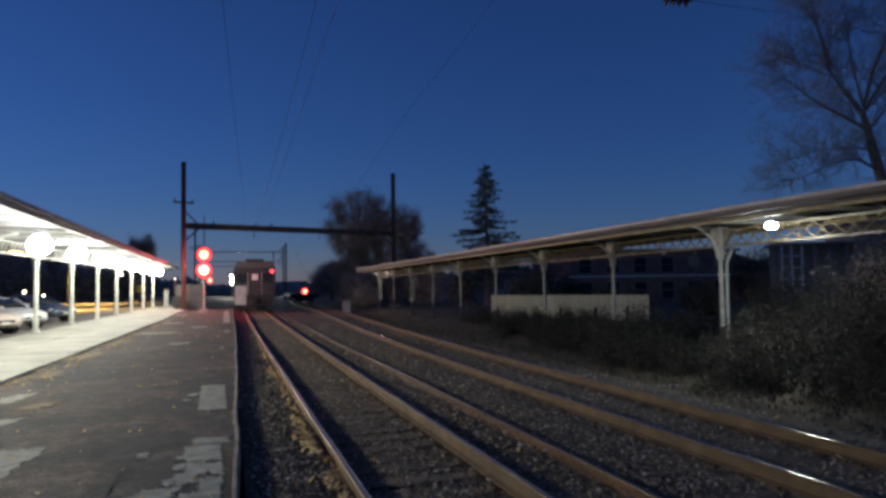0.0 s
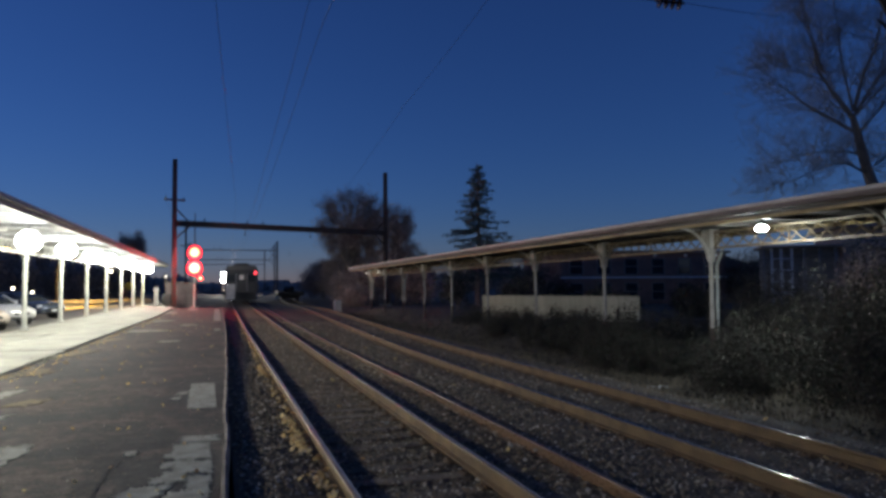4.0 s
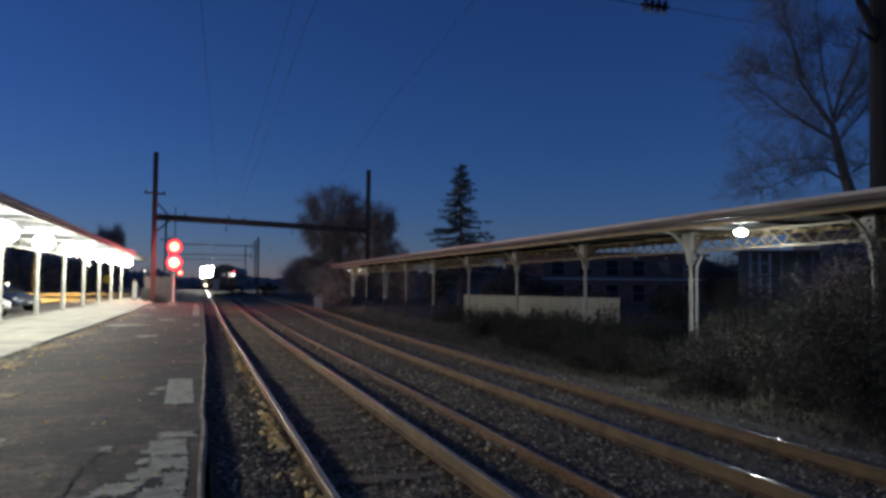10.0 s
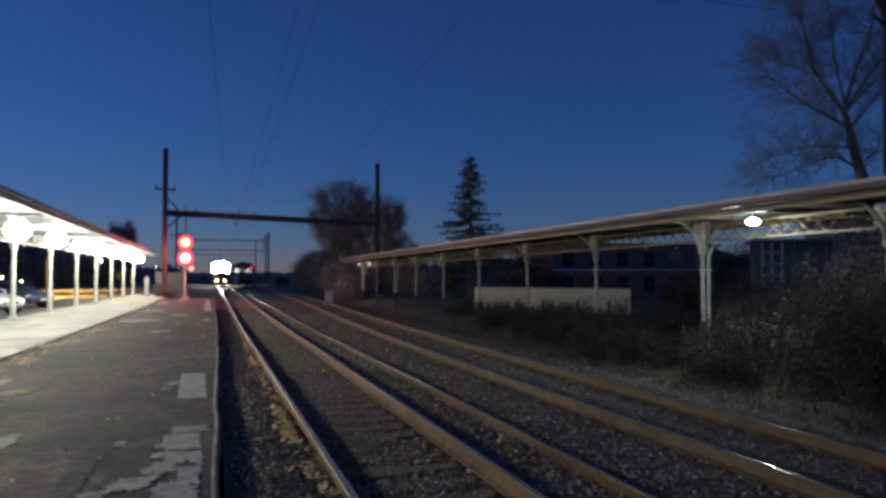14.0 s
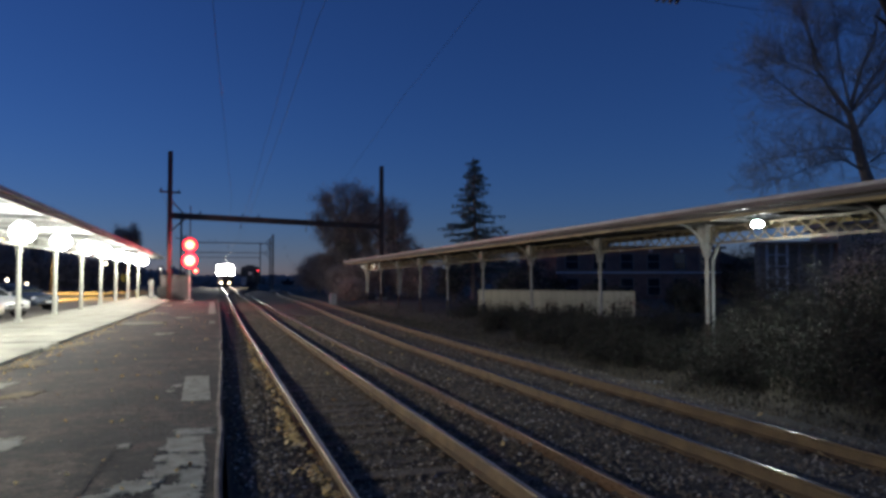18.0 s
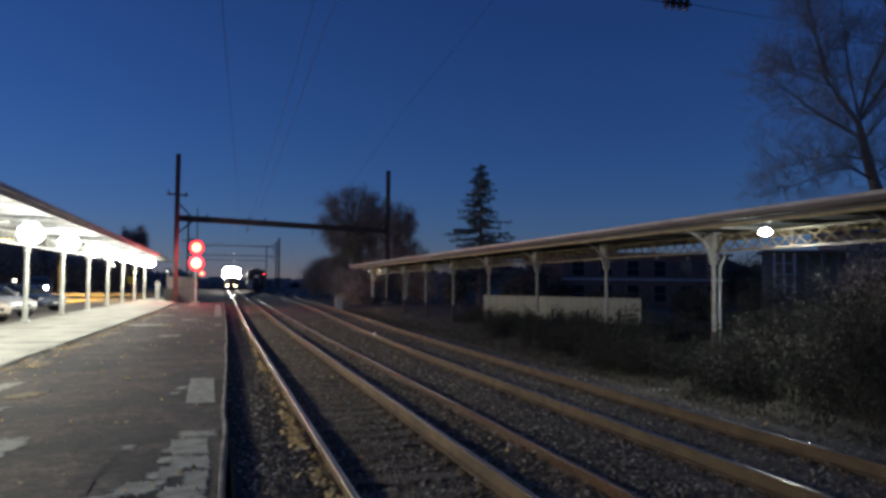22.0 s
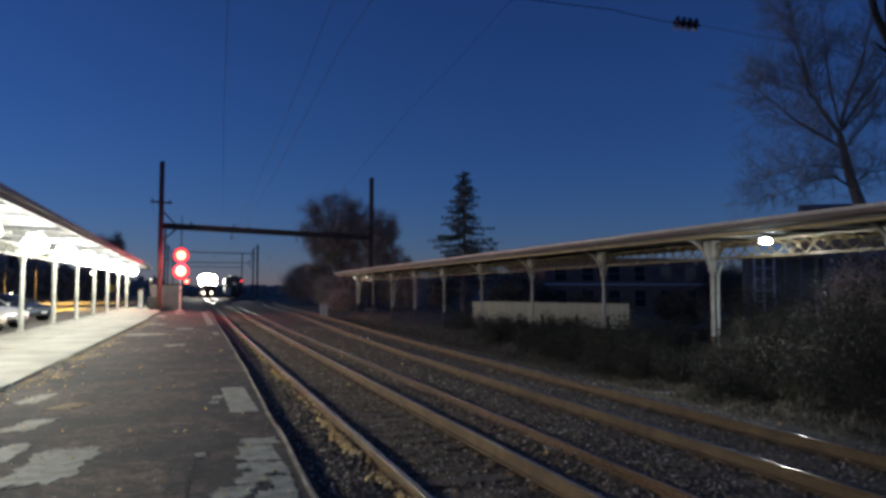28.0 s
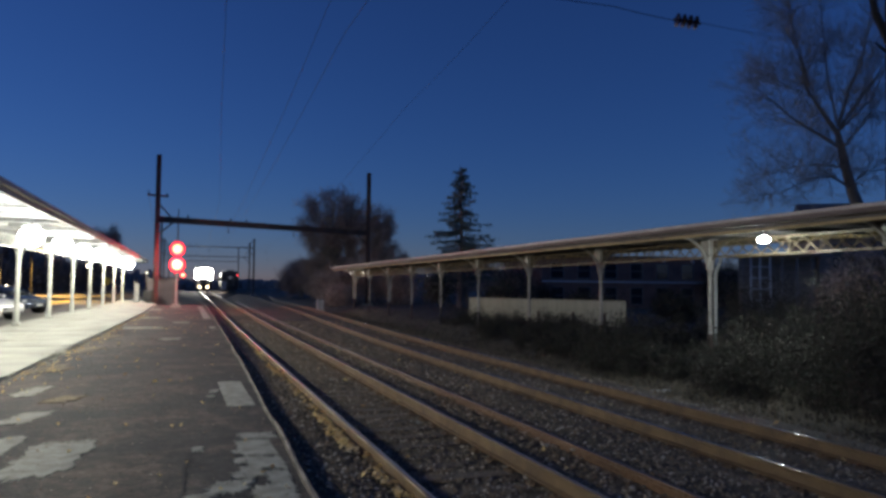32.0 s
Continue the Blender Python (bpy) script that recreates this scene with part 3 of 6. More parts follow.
def tie_mesh(seed):
    bm = bmesh.new()
    r = random.Random(seed)
    box(bm, -1.28, -0.115, -0.17, 1.28, 0.115, 0.0, bevel=0.012)
    for v in bm.verts:
        v.co += Vector((r.uniform(-.012, .012), r.uniform(-.008, .008), r.uniform(-.008, .004)))
    me = bpy.data.meshes.new("tie")
    bm.to_mesh(me)
    bm.free()
    me.materials.append(M_TIE)
    return me


def build_track(label, fx, top, y0, y1, seed, near, strip, faces):
    tr = empty("railway_track", pose(0, 0, 0), label, "railway track", "main tracks", "structure")
    rail("rail", along(fx, -0.753, top, y0, y1), tr, strip, None, faces)
    rail("rail", along(fx, 0.753, top, y0, y1), tr, strip, None, faces)
    meshes = [tie_mesh(seed + i) for i in range(5)]
    plate = bpy.data.meshes.new("tie_plate")
    bm = box(bmesh.new(), -0.17, -0.09, 0, 0.17, 0.09, 0.022, bevel=0.006)
    for a in (-0.115, 0.115):
        for b in (-0.05, 0.05):
            box(bm, a - 0.014, b - 0.014, 0.022, a + 0.014, b + 0.014, 0.045)
    bm.to_mesh(plate)
    bm.free()
    plate.materials.append(M_RUST)
    rnd = random.Random(seed)
    y, far = y0 + 0.3, bmesh.new()
    while y < y1:
        s = 0.535 + rnd.uniform(-0.03, 0.03)
        m = pose(fx(y) + rnd.uniform(-0.04, 0.04), y, top - 0.19 + rnd.uniform(-0.008, 0.008), 0, 0, rnd.uniform(-1.5, 1.5))
        if y < near:
            ob = new("tie", rnd.choice(meshes))
            ob.parent, ob.matrix_basis = tr, m
            if y < near * 0.6:
                for off in (-0.753, 0.753):
                    pl = new("tie_plate", plate)
                    pl.parent, pl.matrix_basis = tr, pose(fx(y) + off, y, top - 0.196)
        else:
            box(far, -1.28, -0.115, -0.17, 1.28, 0.115, 0.0, m=m)
        y += s
    ob = part("distant_ties", far, M_TIE, tr)
    ob["kind"] = "stuff"
    return tr


def build_tracks():
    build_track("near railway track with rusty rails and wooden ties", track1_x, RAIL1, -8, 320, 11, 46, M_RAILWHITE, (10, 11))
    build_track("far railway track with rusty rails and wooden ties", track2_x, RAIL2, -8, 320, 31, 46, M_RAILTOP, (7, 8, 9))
    x = empty("railway_crossover", pose(0, 0, 0), "crossover rails leaving the near track for a middle one", "railway track", "main tracks", "structure")
    for off in (-0.753, 0.753):
        rail("rail", along(crossover_x, off, RAIL1 - 0.004, 80, 320), x)
    s = rail("spare_rail", [(3.58, -6, -0.29), (3.57, 2, -0.29), (3.57, 6, -0.29), (3.57, 8.5, -0.29), (3.58, 13, -0.29), (3.56, 20, -0.3), (3.54, 26, -0.31), (3.66, 48, -0.32), (3.9, 78, -0.32)], None, rust=M_SPARERUST)
    tagged(s, "rusty spare rail lying loose between the tracks", "rail")


def stones(name, spots, label, kindtag="stuff", material=None):
    """Many small angular stones in one mesh. spots: rows of x, y, z, size."""
    base = np.array([(1, 0, 0), (-1, 0, 0), (0, 1, 0), (0, -1, 0), (0, 0, 1), (0, 0, -1)], float)
    faces = np.array([(0, 2, 4), (2, 1, 4), (1, 3, 4), (3, 0, 4), (2, 0, 5), (1, 2, 5), (3, 1, 5), (0, 3, 5)])
    g = np.random.default_rng(4)
    n = len(spots)
    sp = np.array(spots)
    v = base[None] * (sp[:, 3][:, None, None] * g.uniform(0.55, 1.1, (n, 6, 1)))
    v = v + g.normal(0, 1, (n, 6, 3)) * sp[:, 3][:, None, None] * 0.22
    a = g.uniform(0, math.tau, n)
    c, s = np.cos(a)[:, None], np.sin(a)[:, None]
    x, y = v[:, :, 0] * c - v[:, :, 1] * s, v[:, :, 0] * s + v[:, :, 1] * c
    v = np.stack([x, y, v[:, :, 2] * 0.7], 2) + sp[:, None, :3]
    f = faces[None] + (np.arange(n) * 6)[:, None, None]
    ob = mesh_part(name, v.reshape(-1, 3).tolist(), f.reshape(-1, 3).tolist(), material or M_STONE)
    return tagged(ob, label, "ballast", kind=kindtag)


def build_ballast():
    g = random.Random(21)
    spots = []

    def bed(n, x0, x1, y0, y1, z, lo, hi, power=1.6):
        for _ in range(n):
            y = y0 + (y1 - y0) * g.random() ** power
            x = g.uniform(x0, x1)
            spots.append((x + (track1_x(y) - 1.8), y, z(x, y) + g.uniform(-0.012, 0.014), g.uniform(lo, hi)))
    bed(9000, 0.06, 0.98, 3.5, 40, lambda x, y: -0.16 - 0.19 * smoothstep(0.25, 1.0, x), 0.016, 0.034)
    bed(17000, 1.1, 2.5, 3.5, 40, lambda x, y: -0.418, 0.014, 0.03)
    bed(17000, 2.62, 5.15, 3.5, 40, lambda x, y: -0.424 + 0.014 * math.sin(x * 2.2), 0.018, 0.036)
    bed(13000, 5.2, 6.75, 4, 40, lambda x, y: -0.436, 0.016, 0.034)
    bed(6000, 6.7, 8.6, 5, 40, lambda x, y: -0.432 - 0.12 * max(0, x - 7.5), 0.016, 0.036)
    # the stretch beside and behind the viewer
    for x0, x1, n in ((0.06, 0.98, 1500), (1.1, 2.5, 2200), (2.62, 5.15, 3400), (5.2, 6.75, 2200), (6.7, 8.6, 1600)):
        bed(n, x0, x1, -7.5, 3.6, lambda x, y: -0.16 - 0.19 * smoothstep(0.25, 1.0, x) if x < 1 else -0.424 - 0.12 * max(0, x - 7.5), 0.016, 0.034, 1.0)
    stones("ballast", spots, "grey and rust-stained crushed stone ballast")
    # the shoulder between platform and near rail
    v = [(x, y, z) for y in (-10, 20, 54, 80) for x, z in ((-0.05 + edge_x(y), -0.165), (0.3 + edge_x(y), -0.175), (0.8 + track1_x(y) - 1.8, -0.34), (1.0 + track1_x(y) - 1.8, -0.42))]
    f = [(r * 4 + i, r * 4 + i + 1, r * 4 + i + 5, r * 4 + i + 4) for r in range(3) for i in range(3)]
    tagged(mesh_part("ballast_shoulder", v, f, M_EARTH, smooth=True), "dark stony shoulder between platform and rail", "ballast", kind="structure")
    # single pale stones
    for x, y, z, s in ((3.3, 8.1, -0.33, 0.035), (3.42, 7.66, -0.3, 0.034), (2.2, 10.05, -0.34, 0.05), (3.0, 16.0, -0.4, 0.04), (1.95, 15.5, -0.4, 0.04)):
        ob = stones("pale_stone", [(x, y, z, s)], "loose pale stone lying by the track", "", M_PATCH)
        ob["category"] = "stone"


def leaves(name, spots, label, size=0.06):
    g = random.Random(9)
    v, f = [], []
    for x, y, z in spots:
        s = size * g.uniform(0.6, 1.2)
        q = Matrix.Translation((x, y, z)) @ Euler((g.uniform(-.6, .6), g.uniform(-.6, .6), g.uniform(0, 6.3))).to_matrix().to_4x4()
        k = len(v)
        for p in ((-s, 0, 0), (-0.3 * s, 0.55 * s, 0.015), (0.5 * s, 0.4 * s, 0.0), (s, 0, 0.02), (0.5 * s, -0.4 * s, 0.0), (-0.3 * s, -0.55 * s, 0.012)):
            v.append(tuple(q @ Vector(p)))
        f.append(tuple(range(k, k + 6)))
    ob = mesh_part(name, v, f, M_LEAFDRY)
    return tagged(ob, label, "leaves", kind="stuff")


def build_leaves():
    g = random.Random(14)
    rubble = []
    for _ in range(420):
        y = 8 + 44 * g.random() ** 1.2
        rubble.append((kerb_x(y) + 0.01 + abs(g.gauss(0, 0.09)), y, 0.01, g.uniform(0.012, 0.04)))
    for _ in range(90):
        y = g.gauss(18.8, 1.1)
        rubble.append((kerb_x(y) - 0.03 + g.gauss(0, 0.09), y, g.uniform(0.01, 0.06), g.uniform(0.025, 0.06)))
    ob = stones("kerb_rubble", rubble, "crumbled concrete bits along the kerb", "stuff", M_CONCRETE)
    ob["category"] = "rubble"
    spots = []
    for _ in range(130):
        y = 5.5 + 26 * g.random() ** 1.8
        xx = track1_x(y) - 0.8 - abs(g.gauss(0.06, 0.1))
        spots.append((xx, y, -0.135 - 0.19 * smoothstep(0.25, 1.0, xx) + g.uniform(0, 0.02)))
    for cy, n, w in ((10.3, 36, 0.3), (9.4, 80, 0.4), (8.8, 44, 0.25), (7.1, 34, 0.2), (16.5, 60, 0.6), (13.2, 14, 0.8), (20.0, 20, 1.0)):
        for _ in range(n):
            lx = 0.9 - abs(g.gauss(0.02, 0.08))
            spots.append((lx, cy + g.gauss(0, w), -0.135 - 0.19 * smoothstep(0.25, 1.0, lx) + g.uniform(0.0, 0.035)))
    for _ in range(160):
        y = g.uniform(4, 40)
        spots.append((g.uniform(1.1, 7.8), y, -0.385))
    leaves("fallen_leaves", spots, "yellow fallen leaves drifted along the rail", 0.047)
    spots = []
    for _ in range(170):
        y = 5 + 40 * g.random() ** 1.5
        spots.append((g.uniform(-3.95, -0.2), y, 0.012))
    for _ in range(220):
        y = 9 + 30 * g.random() ** 1.1
        spots.append((kerb_x(y) + 0.04 + abs(g.gauss(0.02, 0.24)), y, 0.014))
    for cx, cy in ((-3.3, 17), (-3.4, 15)):
        spots += [(cx + g.gauss(0, 0.1), cy + g.gauss(0, 0.15), 0.015) for _ in range(8)]
    grit = []
    for _ in range(2600):
        y = 4.5 + 30 * g.random() ** 1.7
        grit.append((g.uniform(kerb_x(y) + 0.05, -0.12), y, 0.008, g.uniform(0.004, 0.012)))
    ob = stones("platform_grit", grit, "loose grit and small stones on the asphalt")
    ob["category"] = "grit"
    leaves("scattered_leaves", spots, "brown and yellow leaves scattered on the platform", 0.03)


# ---- canopies ----
def lattice(bm, y0, y1, x, z0, z1, panels, t=0.022, d=0.03):
    """A flat riveted lattice girder along y."""
    box(bm, x - d, y0, z0 - 0.05, x + d, y1, z0)
    box(bm, x - d, y0, z1, x + d, y1, z1 + 0.05)
    w = (y1 - y0) / panels
    for i in range(panels):
        a, b = y0 + i * w, y0 + (i + 1) * w
        for p, q in (((a, z0), (b, z1)), ((a, z1), (b, z0))):
            tube(bm, [(x, p[0], p[1]), (x, q[0], q[1])], t, 4)
        if i % 6 == 5:
            box(bm, x - d * 0.8, b - 0.018, z0, x + d * 0.8, b + 0.018, z1)
    return bm


def canopy_column(name, mtl, x, y, base, top, parent, toward=-1, pipe=False, k=1.0, foot=None, pipe_end=None):
    """Iron column with a moulded base, a cap and curved brackets to the eave."""
    bm = bmesh.new()
    low = base if foot is None else foot
    if foot is None:
        box(bm, x - 0.13, y - 0.13, base, x + 0.13, y + 0.13, base + 0.12, bevel=0.02)
        lathe(bm, [(0.07 * k, base + 0.12), (0.075 * k, base + 0.5), (0.062 * k, base + 0.55)], pose(x, y, 0), 10)
        low = base + 0.55
    lathe(bm, [(0.062 * k, low), (0.056 * k, top - 0.75), (0.085 * k, top - 0.7), (0.085 * k, top - 0.64), (0.062 * k, top - 0.6), (0.07 * k, top)], pose(x, y, 0), 10)
    box(bm, x - 0.14, y - 0.16, top - 0.42, x + 0.14, y + 0.16, top, bevel=0.015)
    col = part(name, bm, mtl, parent)
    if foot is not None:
        # lower part of the shaft, darker than the rest
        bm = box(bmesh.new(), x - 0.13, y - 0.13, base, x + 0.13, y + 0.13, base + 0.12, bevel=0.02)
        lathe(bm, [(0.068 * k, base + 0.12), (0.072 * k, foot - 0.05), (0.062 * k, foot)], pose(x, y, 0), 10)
        part("column_foot", bm, M_STEEL, col, "dark column foot")
    for sx in (toward, -toward):
        bm = bmesh.new()
        pts = []
        for i in range(9):
            a = i / 8 * math.pi / 2
            pts.append((x + sx * (0.06 + 0.85 * (1 - math.cos(a))), y, top - 0.78 + 0.8 * math.sin(a)))
        sweep_flat(bm, pts, 0.035, 0.05)
        part("bracket", bm, mtl, col)
    if pipe:
        bm = tube(bmesh.new(), [(x + 0.3, y - 0.05, top - 0.42), (x + 0.29, y - 0.05, top - 0.55), (x + 0.13, y - 0.05, top - 0.85), (x + 0.105, y - 0.05, base + 0.1 if pipe_end is None else pipe_end)], 0.036, 8)
        part("drainpipe", bm, M_WHITEPAINT, col, "white drainpipe")
    return col


def sweep_flat(bm, pts, half_w, depth):
    """A curved flat bar in the x-z plane."""
    pts = [Vector(p) for p in pts]
    rings = []
    for i, p in enumerate(pts):
        d = (pts[min(i + 1, len(pts) - 1)] - pts[max(i - 1, 0)]).normalized()
        nrm = Vector((d.z, 0, -d.x))
        s = Vector((0, half_w, 0))
        rings.append([bm.verts.new(p + nrm * a * depth / 2 + s * b) for a, b in ((-1, -1), (1, -1), (1, 1), (-1, 1))])
    for u, v in zip(rings, rings[1:]):
        for k in range(4):
            bm.faces.new((u[k], u[(k + 1) % 4], v[(k + 1) % 4], v[k]))
    bm.faces.new(rings[0])
    bm.faces.new(rings[-1][::-1])
    bmesh.ops.recalc_face_normals(bm, faces=bm.faces[:])


def build_right_canopy():
    cx, base = 11.2, -0.35
    can = empty("platform_canopy", pose(0, 0, 0.03, -0.33), "long cream-painted iron platform canopy with lattice girders", "canopy")
    ys = [-0.55 + 4.98 * i for i in range(12)]
    for i, y in enumerate(ys):
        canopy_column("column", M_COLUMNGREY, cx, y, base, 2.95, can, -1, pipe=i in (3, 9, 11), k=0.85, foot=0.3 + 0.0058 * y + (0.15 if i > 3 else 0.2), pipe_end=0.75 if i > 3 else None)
    for a, b in zip(ys, ys[1:]):
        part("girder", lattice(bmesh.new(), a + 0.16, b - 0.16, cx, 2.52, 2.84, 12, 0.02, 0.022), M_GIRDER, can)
    # roof: soffit, roofing, eave with gutter, cream fascia beam
    y0, y1 = -6.0, 54.9
    bm = bmesh.new()
    prof = [(9.66, 3.0), (11.2, 2.98), (12.9, 3.04), (12.9, 3.12), (11.2, 3.07), (9.66, 3.09)]
    for p in ((y0, y1),):
        a = [bm.verts.new((x, p[0], z)) for x, z in prof]
        b = [bm.verts.new((x, p[1], z)) for x, z in prof]
        for i in range(len(prof)):
            bm.faces.new((a[i], a[(i + 1) % len(prof)], b[(i + 1) % len(prof)], b[i]))
        bm.faces.new(a)
        bm.faces.new(b[::-1])
    bmesh.ops.recalc_face_normals(bm, faces=bm.faces[:])
    part("roof", bm, M_ROOF, can)
    g = random.Random(2)
    y = y0
    while y < y1:
        e = min(y + g.uniform(3.4, 5.2), y1)
        d = g.uniform(-0.008, 0.008)
        ends = [(9.6 + d, y + 0.004, 3.015 + d), (9.6 + d, e - 0.004, 3.015 - d)]
        gt = part("gutter", sweep(bmesh.new(), [(-0.045, 0.005), (-0.05, 0.092), (0.06, 0.092), (0.06, 0.02)], ends), M_GUTTER, can, "weathered brown roof edge board")
        part("drip_edge", sweep(bmesh.new(), [(-0.075, 0.074), (-0.082, 0.136), (-0.02, 0.146), (0.06, 0.124), (0.06, 0.094), (-0.052, 0.094), (-0.052, 0.074)], ends), M_DRIPEDGE, gt, "pale metal drip edge")
        y = e
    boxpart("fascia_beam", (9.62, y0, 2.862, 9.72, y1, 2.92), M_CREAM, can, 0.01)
    # dark strip put in as the shade of the gap above the fascia
    boxpart("gap_shade_strip", (9.675, y0, 2.922, 9.72, y1, 2.975), M_BOARD, can)
    boxpart("rear_beam", (12.82, y0, 2.88, 12.9, y1, 3.03), M_CREAM, can, 0.01)
    y = y0 + 0.6
    while y < y1:
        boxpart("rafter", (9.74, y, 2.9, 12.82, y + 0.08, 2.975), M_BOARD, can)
        y += 1.66
    for i, x in enumerate([9.8 + 0.3 * k for k in range(10)]):
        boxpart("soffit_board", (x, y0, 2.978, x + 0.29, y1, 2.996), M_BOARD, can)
    return can


def canopy_lamp(x, y, z, lens, label, group, drop=0.12, r=0.16, deep=0.17):
    """Round canopy fitting: rose, stem, reflector dish and lens."""
    lp = empty("canopy_lamp", pose(x, y, z), label, "lamp", group)
    part("stem", tube(bmesh.new(), [(0, 0, 0), (0, 0, drop)], 0.018, 8), M_STEEL, lp)
    part("reflector", lathe(bmesh.new(), [(0.05, 0.02), (r * 0.7, -0.015), (r * 0.7, -0.03), (r * 0.6, -0.03), (0.04, -0.01)], pose(0, 0, 0), 16), M_WHITEPAINT, lp)
    turned = [(max(0.02, r * math.sin(a)), -0.04 - deep * (1 - math.cos(a)) / 2) for a in [math.pi * k / 10 for k in range(11)]]
    part("lens", lathe(bmesh.new(), turned, pose(0, 0, 0), 18), lens, lp, "glowing frosted lens")
    return lp


def build_left_canopy():
    base = WALK_Z
    can = empty("platform_canopy", pose(0, 0, 0), "white-painted station canopy brightly lit from underneath", "canopy")
    ys = [-8.74 + 5.42 * i for i in range(14)]
    for y in ys:
        canopy_column("column", M_WHITEPAINT, column_x(y), y, base, 3.3, can, 1, k=1.45)
    for a, b in zip(ys, ys[1:]):
        bm = lattice(bmesh.new(), a + 0.16, b - 0.16, 0, 2.86, 3.2, 12)
        for v in bm.verts:
            v.co.x += column_x(v.co.y)
        part("girder", bm, M_WHITEPAINT, can)
    y0, y1 = -12.0, 70.0
    bm = bmesh.new()
    prof = [(-4.3, 3.44), (-6.3, 3.4), (-8.3, 3.5), (-8.3, 3.6), (-6.3, 3.52), (-4.3, 3.56)]
    a = [bm.verts.new((x, y0, z)) for x, z in prof]
    b = [bm.verts.new((x, y1, z)) for x, z in prof]
    for i in range(len(prof)):
        bm.faces.new((a[i], a[(i + 1) % 6], b[(i + 1) % 6], b[i]))
    bm.faces.new(a)
    bm.faces.new(b[::-1])
    bmesh.ops.recalc_face_normals(bm, faces=bm.faces[:])
    part("roof", bm, M_ROOF, can)
    for x in [-8.25 + 0.3 * k for k in range(13)]:
        boxpart("soffit_board", (x, y0, 3.385 + 0.045 * abs(x + 6.3) / 2, x + 0.29, y1, 3.4 + 0.045 * abs(x + 6.3) / 2), M_SOFFITWHITE, can)
    y = y0 + 0.5
    while y < y1:
        boxpart("rafter", (-8.2, y, 3.28, -4.4, y + 0.09, 3.385), M_SOFFITWHITE, can)
        y += 3.36
    boxpart("fascia", (-4.36, y0, 3.3, -4.28, y1, 3.5), M_FASCIADARK, can, 0.01, "dull painted fascia board")
    g = random.Random(3)
    y = y0
    while y < y1:
        e = min(y + g.uniform(4, 6), y1)
        part("gutter", sweep(bmesh.new(), [(-0.05, 0.0), (-0.06, 0.1), (0.0, 0.12), (0.05, 0.1), (0.05, 0.0)], [(-4.24, y + .004, 3.42), (-4.24, e - .004, 3.42)]), M_FASCIADARK, can)
        y = e


def build_canopy_lamps():
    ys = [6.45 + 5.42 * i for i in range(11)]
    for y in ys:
        # globe larger than the fitting: its glare is built into the shape
        canopy_lamp(-5.2, y, 3.24, M_LAMPWHITE, "white canopy lamp under the soffit, globe enlarged to its glare", "left canopy lamps", drop=0.14, r=0.33, deep=0.56)
        lamp("canopy_light", "POINT", 130 if y < 8 else 305, (1.0, 0.94, 0.74), pose(-5.2, y, 2.56), 0.12)
    canopy_lamp(10.33, 11.72, 2.8, M_LAMPRIGHT, "bright cool-white lamp under the canopy roof", "right canopy lamps", drop=0.16, r=0.115, deep=0.105)
    # added light beside the girder, off the fitting, for its bright spot
    lamp("canopy_light", "POINT", 0.8, (0.8, 0.93, 1.0), pose(11.02, 11.72, 2.62), 0.04)
    for y in (53.65, 49.7):
        canopy_lamp(10.8, y, 2.5, M_DIMLAMP, "small lamp near the end of the canopy", "right canopy lamps", drop=0.4, r=0.08, deep=0.05)
    lamp("canopy_light", "POINT", 40, (1, 0.95, 0.85), pose(10.7, 52.0, 2.2), 0.1)

